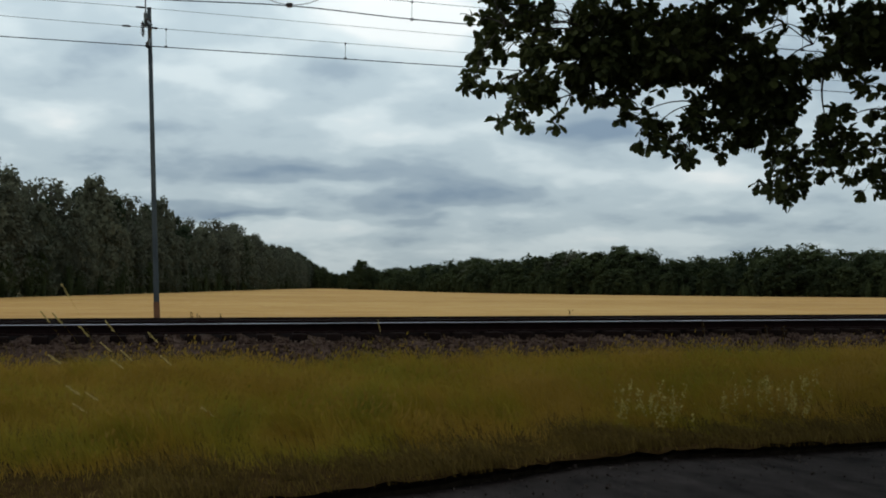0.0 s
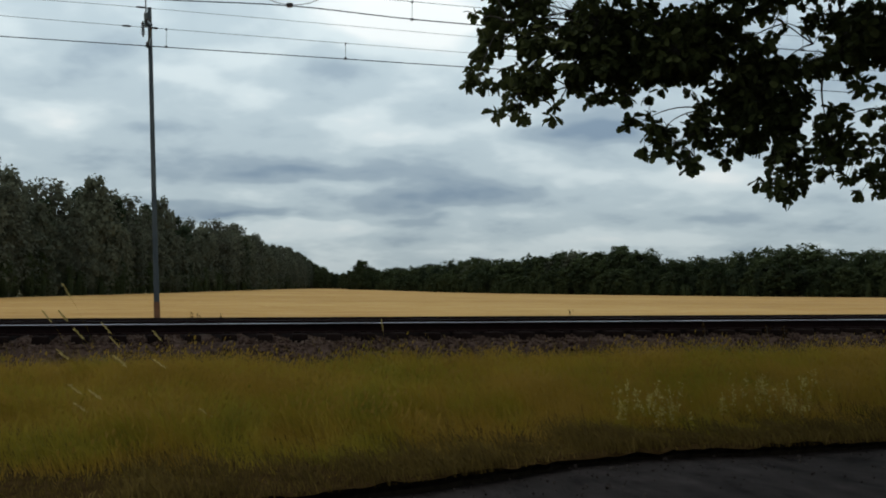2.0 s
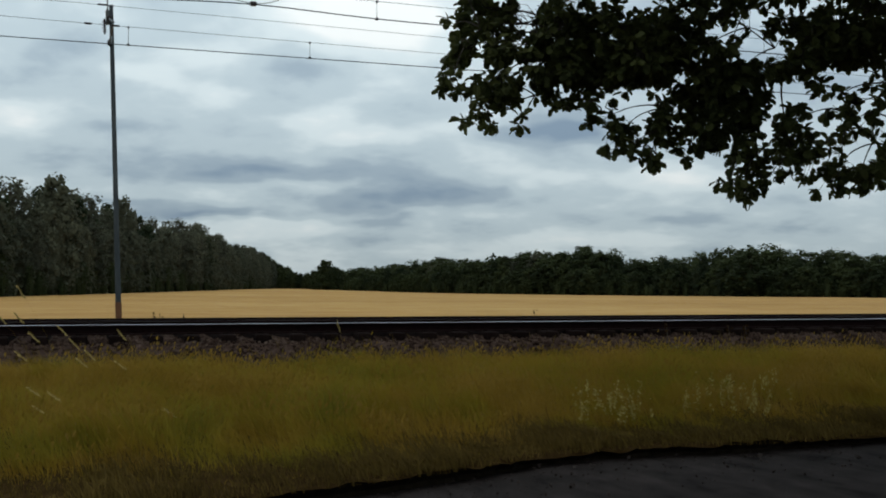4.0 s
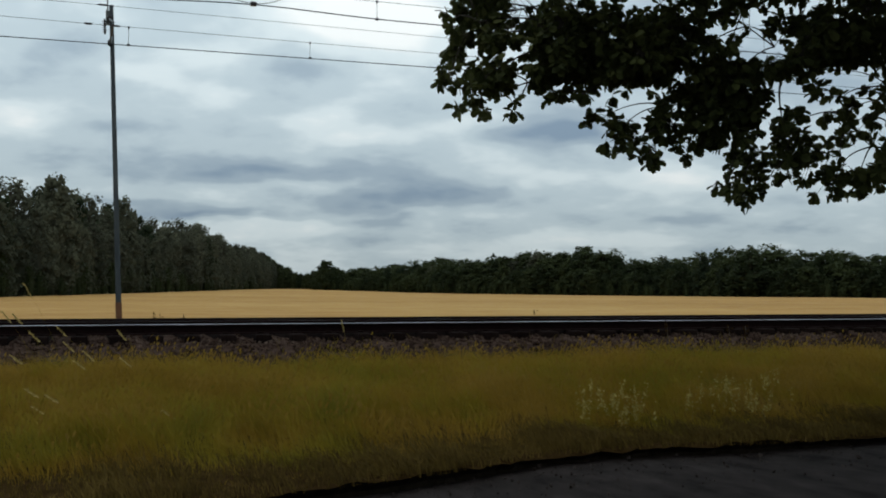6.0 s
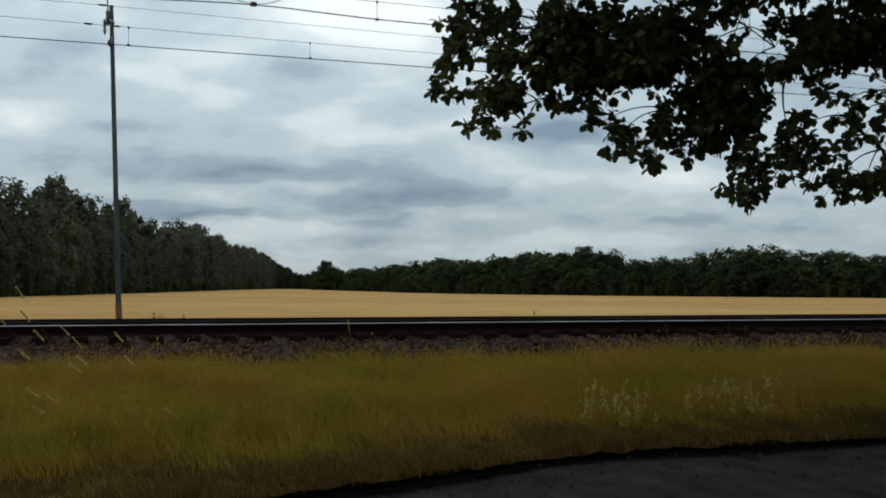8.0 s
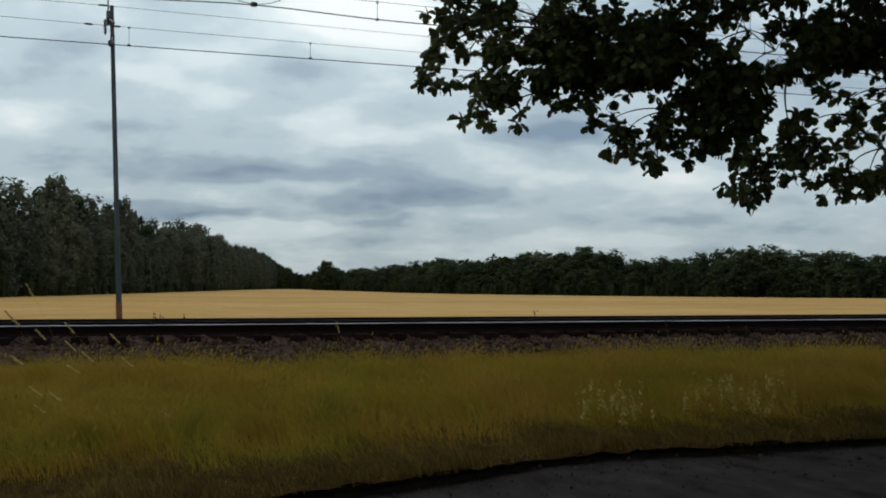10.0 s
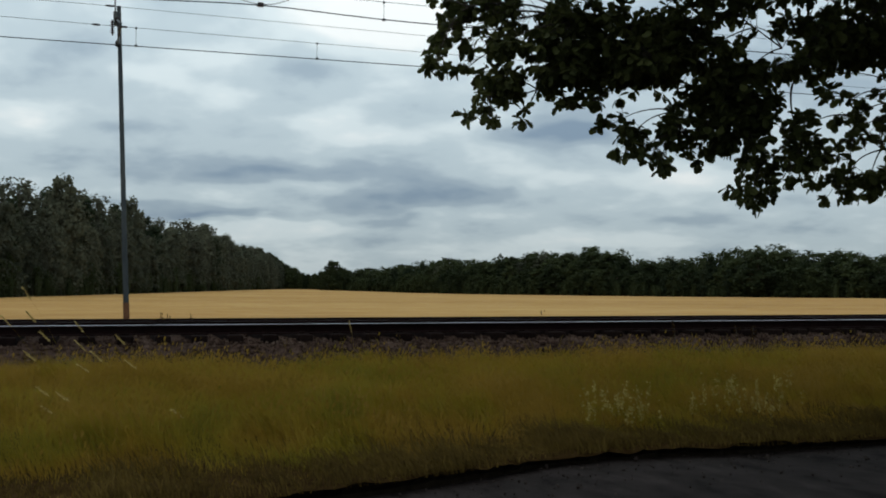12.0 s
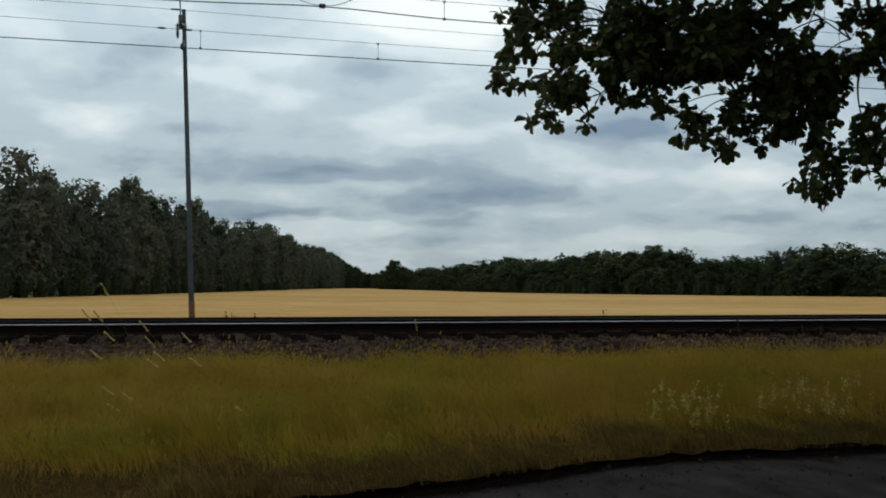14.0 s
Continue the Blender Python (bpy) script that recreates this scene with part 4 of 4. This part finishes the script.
def build_oak():
    rng = np.random.default_rng(3)
    for i in range(6):
        verts, faces = oak_leaf(rng, 0.075 + 0.009 * i)
        mesh = Mesh()
        mesh.add(verts, faces)
        LEAVES.append(mesh.data("leaf", OAK_LEAF))
    tree = thing("oak_tree", "large dark oak with low boughs hanging over the road edge", "tree", OAK @ Matrix.Translation(OAK_FOOT))
    trunk = Mesh()
    pts = [(0, 0, -0.3), (0.02, 0, 0.25), (0.05, 0.02, 1.2), (-0.05, 0.05, 2.6), (-0.12, 0.0, 4.2), (0.05, 0.1, 6.2), (0.2, 0.0, 8.6), (0.1, 0.2, 11.5)]
    trunk.tube(pts, [0.62, 0.47, 0.38, 0.34, 0.30, 0.22, 0.13, 0.03], 14)
    part("trunk", trunk, BARK, tree, "thick furrowed oak trunk", smooth=True)
    # limbs, the low ones reaching out over the verge
    ends = [(-2.3, -1.0, 4.6), (-3.6, -0.7, 4.35), (-4.9, -0.9, 4.75), (-2.4, 1.2, 5.6), (2.6, -1.5, 5.0), (3.2, 1.4, 6.0), (0.5, 3.0, 5.8), (0.2, -3.4, 5.4), (-2.6, -2.2, 7.4), (2.2, 2.2, 8.4), (-1.6, 2.0, 9.2), (1.8, -2.0, 9.6), (-0.6, -0.6, 11.6)]
    for e in ends:
        limb = Mesh()
        z0 = min(9.0, max(2.4, e[2] * 0.66))
        a = Vector((0, 0, z0))
        b = Vector(e)
        ps = [a.lerp(b, t) + Vector((0, 0, 0.5 * math.sin(math.pi * t))) + Vector(rng.normal(0, 0.05, 3)) * (t > 0) for t in np.linspace(0, 1, 8)]
        limb.tube(ps, [0.15 * (1 - 0.8 * t) for t in np.linspace(0, 1, 8)], 8)
        part("limb", limb, BARK, tree, smooth=True)
    # high crown: unseen sprigs round many small centres, added to shade the road
    crown = Mesh()
    made = 0
    while made < 720:
        d = rng.normal(0, 1, 3)
        d /= np.linalg.norm(d)
        c = d * rng.uniform(0.45, 1.0) * np.array((6.8, 7.2, 4.2)) + np.array((-1.2, -2.8, 8.0))
        w = Vector(c) + OAK_FOOT
        # sprigs that would hang in view are left out
        if w.z < 2.6 or (w.z < EYE + 0.36 * w.y + 0.7 and w.x < 0.52 * w.y + 0.8):
            continue
        made += 1
        leaf_quads(crown, rng, c, (0.42, 0.42, 0.28), 34, 0.17)
    part("crown", crown, OAK_LEAF, tree, "dense dark green oak crown, unseen, spread to shade the road")

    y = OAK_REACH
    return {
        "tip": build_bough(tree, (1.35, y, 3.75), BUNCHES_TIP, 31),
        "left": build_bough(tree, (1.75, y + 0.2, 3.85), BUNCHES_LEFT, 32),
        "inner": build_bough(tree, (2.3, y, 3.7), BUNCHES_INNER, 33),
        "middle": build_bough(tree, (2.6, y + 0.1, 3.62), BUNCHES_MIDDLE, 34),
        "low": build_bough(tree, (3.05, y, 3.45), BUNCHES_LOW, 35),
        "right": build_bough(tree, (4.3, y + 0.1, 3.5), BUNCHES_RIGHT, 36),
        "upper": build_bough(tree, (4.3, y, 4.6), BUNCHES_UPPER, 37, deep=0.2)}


# ---- the verge: grass and stalks ----
def blade_mesh(name, rng, u, v, z, height, width, lean, mat, sweep=0.0):
    """Bent blades: five vertices and three faces each."""
    n = len(u)
    a = rng.uniform(0, 2 * np.pi, n)
    la = rng.normal(2.4, 1.0 if np.isscalar(sweep) else 0.55, n) + sweep
    dx, dy = np.cos(a) * width / 2, np.sin(a) * width / 2
    lx, ly = np.cos(la) * lean * height, np.sin(la) * lean * height
    pts = np.empty((n, 5, 3))
    for k, (h, w, l) in enumerate(((0, 1, 0), (0, -1, 0), (0.55, 0.75, 0.3), (0.55, -0.75, 0.3), (1, 0, 1))):
        pts[:, k, 0] = u + dx * w + lx * l
        pts[:, k, 1] = v + dy * w + ly * l
        pts[:, k, 2] = z + height * h * (1 if k < 4 else np.sqrt(np.clip(1 - lean ** 2 * 0.5, 0.3, 1)))
    base = (np.arange(n) * 5)[:, None]
    quads = (base + np.array([[0, 1, 3, 2]]))
    tris = (base + np.array([[2, 3, 4]]))
    me = bpy.data.meshes.new(name)
    me.from_pydata(pts.reshape(-1, 3).tolist(), [], quads.tolist() + tris.tolist())
    me.materials.append(mat)
    me.update()
    return me


def build_grass():
    rng = np.random.default_rng(11)
    count = 330000
    u = rng.uniform(-7.5, 17, count)
    v = rng.uniform(7.2, 17.5, count)
    edge = np.array([road_edge(float(x)) for x in u])
    clump = np.array([noise.noise((float(a) * 0.55, float(b) * 0.55, 7.0)) + 0.5 * noise.noise((float(a) * 1.9, float(b) * 1.9, 2.0)) for a, b in zip(u, v)])
    full = np.array([worn(float(a), float(b)) for a, b in zip(u, v)])
    keep = (v > edge - 0.03 + 0.12 * rng.random(count)) & (rng.random(count) < (0.72 + 0.6 * clump) * (0.06 + 0.94 * full) * (0.4 + 0.6 * np.clip((v - edge) / 1.3, 0, 1)))
    u, v, edge, clump, full = u[keep], v[keep], edge[keep], clump[keep], full[keep]
    z = np.array([verge_height(float(a), float(b)) for a, b in zip(u, v)]) - 0.02
    inside = np.clip((v - edge - 0.3) / 2.4, 0, 1)
    out = np.clip((17.6 - v) / 1.2, 0.25, 1)
    height = (0.06 + 0.32 * inside * out) * (0.5 + 0.5 * full) * (1 + 0.38 * clump) * rng.uniform(0.55, 1.2, len(u))
    width = rng.uniform(0.004, 0.009, len(u))
    lean = rng.uniform(0.35, 1.25, len(u))
    # tufts: the wind lays neighbouring blades the same way
    tuft = np.array([noise.noise((float(a) * 1.4, float(b) * 1.1, 12.0)) for a, b in zip(u, v)])
    height *= 1 + 0.45 * np.array([noise.noise((float(a) * 3.3, float(b) * 2.6, 9.0)) for a, b in zip(u, v)])
    me = blade_mesh("grass", rng, u, v, z, height, width, lean, GRASS, sweep=3.0 * tuft)
    # loose flowering panicles among the blade tips
    pick = rng.permutation(len(u))[:30000]
    pu, pv, n = u[pick], v[pick], len(pick)
    top = z[pick] + height[pick] * rng.uniform(0.75, 1.15, n)
    drift = np.array([noise.noise((float(a) * 0.8, float(b) * 0.8, 4.0)) for a, b in zip(pu, pv)])
    some = (drift + 0.25 * rng.normal(0, 1, n) > 0.0) & (inside[pick] > 0.35)
    pu, pv, top, n = pu[some], pv[some], top[some], int(some.sum())
    corner = rng.normal(0, 1, (n, 4, 3)) * np.array((0.006, 0.006, 0.008)) + np.array(((-0.012, 0, -0.030), (0.006, 0, -0.008), (0.012, 0, 0.030), (-0.006, 0, 0.008)))
    corner += np.stack((pu, pv, top), 1)[:, None, :]
    heads = bpy.data.meshes.new("grass_panicles")
    heads.from_pydata(corner.reshape(-1, 3).tolist(), [], ((np.arange(n) * 4)[:, None] + np.arange(4)[None]).tolist())
    heads.materials.append(PANICLE)
    ob = tagged(new("grass_panicles", heads), "soft brownish flowering panicles above the verge grass", "grass", kind="stuff")
    ob.matrix_world = TRACK
    ob = tagged(new("grass", me), "tall olive and brown summer grass on the verge", "grass", kind="stuff")
    ob.matrix_world = TRACK


def build_fringe():
    """Short dead grass along the broken edge of the verge."""
    rng = np.random.default_rng(13)
    n = 76000
    u = rng.uniform(-5, 15, n)
    edge = np.array([road_edge(float(x)) for x in u])
    v = edge - 0.05 + np.abs(rng.normal(0, 0.75, n))
    thin = rng.random(n) < np.array([0.22 + 0.78 * worn(float(a), float(b)) for a, b in zip(u, v)])
    u, v, edge, n = u[thin], v[thin], edge[thin], int(thin.sum())
    z = np.array([verge_height(float(a), float(b)) for a, b in zip(u, v)]) - 0.015
    height = rng.uniform(0.04, 0.15, n) * (1 + 0.4 * np.sin(u * 3.1 + np.sin(u * 7.7)))
    # thin dead stalks at the foot of the ballast
    far = 5200
    u2, v2 = rng.uniform(-7, 18, far), rng.normal(16.9, 0.42, far)
    u, v = np.concatenate((u, u2)), np.concatenate((v, v2))
    z = np.concatenate((z, np.interp(v2, (16.0, 16.9, 17.3, 17.75), (0.22, 0.22, 0.30, 0.52)) - 0.02))
    height = np.concatenate((height, rng.uniform(0.10, 0.36, far)))
    n = len(u)
    me = blade_mesh("dead_grass", rng, u, v, z, height, rng.uniform(0.007, 0.016, n), rng.uniform(0.3, 1.0, n), THATCH)
    ob = tagged(new("dead_grass", me), "short brown dead grass along the road edge", "grass", kind="stuff")
    ob.matrix_world = TRACK


def grass_stalk(rng, height, lean, head, seed_len, mat):
    """A single flowering stalk with a feathery seed head, foot at the origin."""
    stalk = thing("grass_stalk", "tall dry grass stalk with a pale seed head", "grass stalk", group="tall grass stalks")
    mesh = Mesh()
    pts = [(lean * height * t * t, 0, height * (t - 0.12 * lean * t * t)) for t in np.linspace(0, 1, 7)]
    mesh.tube(pts, [0.0018 * (1 - 0.5 * t) for t in np.linspace(0, 1, 7)], 4)
    part("stem", mesh, GRASS, stalk)
    mesh = Mesh()
    a, b = Vector(pts[5]), Vector(pts[6])
    way = (b - a).normalized()
    for i in range(44):
        p = b - way * seed_len * (1 - i / 44)
        d = (way + Vector(rng.normal(0, 0.30, 3))).normalized()
        side = d.orthogonal().normalized() * 0.0035 * head
        q = p + d * 0.018 * head
        mesh.add([p, (p + q) / 2 + side, q, (p + q) / 2 - side], [(0, 1, 2, 3)])
    part("seed_head", mesh, mat, stalk, "pale feathery seed head")
    return stalk


def build_stalks():
    rng = np.random.default_rng(17)
    stalks = []
    # places along and across the verge, with height and lean
    spots = [(-0.09, 12.0, 1.41, -0.35), (-0.1, 12.4, 1.1, -0.5), (0.09, 12.2, 0.92, -0.6), (0.37, 12.5, 0.96, -0.6), (0.4, 12.0, 0.84, -0.6), (0.53, 11.8, 0.72, -0.7), (0.86, 12.4, 0.88, -0.6), (0.88, 11.8, 0.66, -0.7), (-0.03, 11.6, 0.73, -0.8), (-0.07, 11.2, 0.44, -0.9), (0.09, 11.0, 0.41, -0.9), (1.03, 10.6, 0.28, -0.9), (3.3, 13.4, 0.97, -0.12), (-0.29, 12.2, 1.12, -0.45), (-0.13, 11.0, 0.3, -0.9), (0.47, 11.6, 0.65, -0.8)]
    for u, v, h, lean in spots:
        stalk = grass_stalk(rng, h, lean, 1.7, 0.15, STRAW)
        foot = (u, v, verge_height(u, v) - 0.02)
        stalk.matrix_world = TRACK @ pose(*foot)
        stalks.append((stalk, foot, rng.uniform(0, 6.28), rng.uniform(2.2, 3.6)))
    return stalks


def build_plumes():
    """Tufts of paler flowering grass near the road, which nod in the wind."""
    rng = np.random.default_rng(23)
    tufts = []
    for u0, v0, n, wide in ((5.28, 10.3, 20, 0.16), (5.50, 10.1, 16, 0.07), (6.75, 10.6, 16, 0.18), (7.15, 10.5, 14, 0.09), (7.6, 10.6, 12, 0.12)):
        foot = (u0, v0, verge_height(u0, v0) - 0.03)
        tuft = thing("grass_tuft", "tuft of pale bleached flowering grass on the verge", "grass tuft", TRACK @ pose(*foot), group="pale grass tufts")
        stems, heads = Mesh(), Mesh()
        for _ in range(n):
            u, v, h = rng.normal(0, wide), rng.normal(0, 0.22), rng.uniform(0.14, 0.48)
            stems.tube([(u * 0.4, v * 0.4, 0), (u * 0.8, v * 0.8, h * 0.6), (u, v, h)], [0.003, 0.0025, 0.0015], 3)
            leaf_quads(heads, rng, np.array((u, v, h)), (0.014, 0.014, 0.050), 13, 0.0155)
        tagged(part("stem", stems, GRASS, tuft), kind="stuff")
        tagged(part("seed_head", heads, PALE, tuft, "pale feathery seed heads"), kind="stuff")
        tufts.append((tuft, foot, rng.uniform(0, 6.28), rng.uniform(2.0, 3.2)))
    return tufts


def build_weeds():
    """Thin dark weeds that stand in the ballast on either side of the tracks."""
    rng = np.random.default_rng(41)
    for u, v, top in WEEDS:
        foot = 0.25 if v > 20 else 0.45
        weed = thing("weed", "thin dark dry weed growing at the ballast edge", "weed", TRACK @ pose(u, v, foot), group="weeds by the track")
        mesh = Mesh()
        h = top - foot
        mesh.tube([(0, 0, -0.1), (0.02, 0, h * 0.5), (-0.01, 0.01, h)], [0.009, 0.007, 0.004], 5)
        part("stem", mesh, BARK, weed)
        mesh = Mesh()
        for k in range(7):
            leaf_quads(mesh, rng, np.array((0, 0, h * (0.4 + 0.09 * k))), (0.03, 0.03, 0.02), 3, 0.03)
        part("leaves", mesh, TURF, weed)


def build_grit():
    rng = np.random.default_rng(29)
    mesh = Mesh()
    corners = [(1, 0, 0), (-1, 0, 0), (0, 1, 0), (0, -1, 0), (0, 0, 1), (0, 0, -1)]
    faces = [(0, 2, 4), (2, 1, 4), (1, 3, 4), (3, 0, 4), (2, 0, 5), (1, 2, 5), (3, 1, 5), (0, 3, 5)]
    for i in range(900):
        u = rng.uniform(-3, 12)
        v = road_edge(u) - abs(rng.normal(0, 0.9))
        s = rng.uniform(0.004, 0.016) if i % 30 else rng.uniform(0.02, 0.04)
        turn = Euler(rng.uniform(0, 6.28, 3)).to_matrix()
        mesh.add([turn @ Vector(c) * (s * k) + Vector((u, v, 0.01 + s * 0.4)) for c, k in zip(corners, rng.uniform(0.6, 1.3, 6))], faces)
    ob = tagged(new("road_grit", mesh.data("road_grit", PEBBLE)), "loose grit and small stones at the road edge", "stones", kind="stuff")
    ob.matrix_world = TRACK


WEEDS = [(1.67, 26.4, 0.98), (1.83, 26.4, 0.95), (2.37, 26.4, 0.96), (11.56, 26.4, 1.01), (10.62, 18.0, 0.98), (12.13, 18.2, 0.86), (12.45, 18.1, 0.86)]


# ---- building ----
build_ground()
build_ballast()
near_track = build_track(NEAR_TRACK, "railway track with brown rails on concrete sleepers, nearer the road", (0.011, 0.005))
far_track = build_track(FAR_TRACK, "railway track with brown rails on concrete sleepers, nearer the field", (0.004, 0.004), 0.05)
build_field()
build_woods()
build_mast()
near_line = build_catenary(NEAR_TRACK, (5.3, 14.0, -6.0, -14.0), "contact and messenger wires over the track nearer the road", 0.085)
far_line = build_catenary(FAR_TRACK, (0.9, 4.8, 11.0, 17.0, -7.5), "contact and messenger wires over the track nearer the field")
for place in (0.0, 0.55):
    ribbed = Mesh()
    insulator(ribbed, (place, 0, messenger_height(place)), (1, 0, -0.01), sheds=2, r=0.026)
    part("insulator", ribbed, PORCELAIN, far_line, "small dark insulator")
build_jumper(near_line, 2.95, 0.085)
build_earth_wire()
BOUGHS = build_oak()
build_grass()
build_fringe()
STALKS = build_stalks()
TUFTS = build_plumes()
build_weeds()
build_grit()
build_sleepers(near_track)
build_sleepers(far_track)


# ---- what the wind moves: seconds, metres along x and up ----
SWAY_TIP = [(0.0, -0.03, 0.05), (1.0, -0.03, 0.04), (2.0, 0.0, 0.07), (3.0, 0.06, 0.03), (3.5, 0.07, 0.02), (6.0, 0.058, 0.082), (6.5, 0.084, 0.007), (7.0, 0.053, 0.019), (7.5, 0.019, 0.069), (8.0, 0.0, 0.0), (10.5, -0.129, 0.105), (11.0, -0.109, 0.134), (11.5, -0.096, 0.182), (12.0, -0.116, 0.219), (12.5, -0.163, 0.248), (13.0, -0.102, 0.224), (13.5, -0.06, 0.19), (14.0, -0.054, 0.064)]
SWAY_LEFT = [(0.0, -0.015, 0.04), (0.5, -0.048, 0.103), (1.0, -0.04, 0.051), (1.5, -0.044, 0.07), (2.0, -0.048, 0.112), (2.5, -0.073, 0.117), (3.0, -0.035, 0.064), (3.5, -0.017, 0.025), (6.0, -0.082, 0.161), (6.5, -0.006, 0.007), (7.0, -0.012, 0.036), (7.5, -0.033, 0.065), (8.0, 0.0, 0.0), (10.5, -0.047, 0.067), (11.0, -0.047, 0.053), (11.5, -0.058, 0.114), (12.0, -0.064, 0.095), (12.5, -0.108, 0.169), (13.0, -0.113, 0.191), (13.5, -0.082, 0.152), (14.0, -0.043, 0.039)]
SWAY_INNER = [(0.0, -0.02, 0.04), (1.0, -0.03, 0.03), (2.0, -0.03, 0.06), (3.0, -0.02, 0.02), (3.5, -0.01, 0.01), (6.0, -0.084, 0.089), (6.5, -0.023, 0.008), (7.0, -0.046, 0.054), (7.5, -0.031, 0.054), (8.0, 0.0, 0.0), (10.5, -0.037, 0.017), (11.0, -0.047, 0.03), (11.5, -0.066, 0.062), (12.0, -0.048, 0.034), (12.5, -0.075, 0.079), (13.0, -0.092, 0.115), (13.5, -0.064, 0.074), (14.0, -0.037, 0.023)]
SWAY_MIDDLE = [(0.0, -0.029, 0.036), (0.5, -0.021, 0.003), (1.0, -0.022, 0.008), (1.5, 0.014, -0.076), (2.0, 0.008, -0.019), (2.5, -0.001, -0.025), (3.0, 0.018, -0.044), (3.5, 0.002, -0.002), (6.0, -0.01, 0.03), (6.5, -0.013, 0.056), (7.0, -0.015, 0.054), (7.5, 0.003, 0.01), (8.0, 0.0, 0.0), (10.5, 0.014, -0.016), (11.0, 0.03, 0.016), (11.5, 0.044, -0.033), (12.0, 0.023, -0.02), (12.5, 0.03, -0.031), (13.0, 0.024, 0.04), (13.5, 0.03, 0.021), (14.0, 0.014, 0.086)]
SWAY_LOW = [(0.0, 0.001, 0.016), (0.5, -0.002, 0.003), (1.0, -0.035, 0.007), (1.5, -0.042, 0.03), (2.0, -0.002, 0.034), (2.5, 0.001, 0.018), (3.0, -0.012, 0.055), (3.5, -0.009, 0.049), (6.0, -0.031, 0.009), (6.5, 0.002, 0.01), (7.0, 0.021, 0.002), (7.5, -0.002, 0.015), (8.0, 0.0, 0.0), (10.5, 0.017, 0.006), (11.0, -0.013, 0.039), (11.5, 0.008, -0.011), (12.0, 0.003, -0.019), (12.5, -0.008, 0.014), (13.0, 0.021, -0.002), (13.5, 0.034, -0.034), (14.0, -0.01, 0.017)]
SWAY_RIGHT = [(0.0, -0.002, 0.035), (0.5, -0.035, 0.025), (1.0, -0.058, 0.013), (1.5, -0.073, 0.035), (2.0, -0.024, 0.037), (2.5, -0.042, 0.037), (3.0, -0.041, 0.059), (3.5, -0.04, 0.06), (6.0, -0.061, 0.028), (6.5, -0.046, 0.032), (7.0, 0.008, 0.02), (7.5, -0.038, 0.031), (8.0, 0.0, 0.0), (10.5, 0.009, 0.025), (11.0, -0.047, 0.051), (11.5, -0.003, -0.008), (12.0, -0.039, 0.003), (12.5, -0.028, 0.025), (13.0, -0.015, 0.013), (14.0, -0.02, 0.01)]
SWAY_UPPER = [(0.0, -0.005, 0.0), (1.0, -0.008, 0.019), (2.0, -0.007, 0.002), (3.0, 0.001, -0.015), (6.0, -0.004, 0.001), (6.5, 0.003, -0.015), (7.0, 0.003, -0.003), (8.0, 0.0, 0.0), (10.5, 0.001, -0.033), (11.0, -0.006, 0.019), (11.5, -0.005, -0.02), (12.5, -0.002, 0.0), (13.0, 0.015, -0.012), (13.5, -0.001, -0.032), (14.0, 0.002, 0.016)]


def motions():
    for name, rows in (("tip", SWAY_TIP), ("left", SWAY_LEFT), ("inner", SWAY_INNER), ("middle", SWAY_MIDDLE), ("low", SWAY_LOW), ("right", SWAY_RIGHT), ("upper", SWAY_UPPER)):
        bough = BOUGHS[name]
        home = bough.location.copy()
        walk(bough, [(t, pose(home.x + dx, home.y, home.z + dz)) for t, dx, dz in rows])
    for stalk, foot, phase, period in STALKS + TUFTS:
        rows = []
        for k in range(29):
            t = 0.5 * k
            tilt = 3.2 * math.sin(2 * math.pi * t / period + phase) + 1.6 * math.sin(2 * math.pi * t / (period * 0.43) + 2 * phase)
            rows.append((t, TRACK @ pose(*foot, 0.5 * tilt, tilt, 0)))
        walk(stalk, rows)


motions()
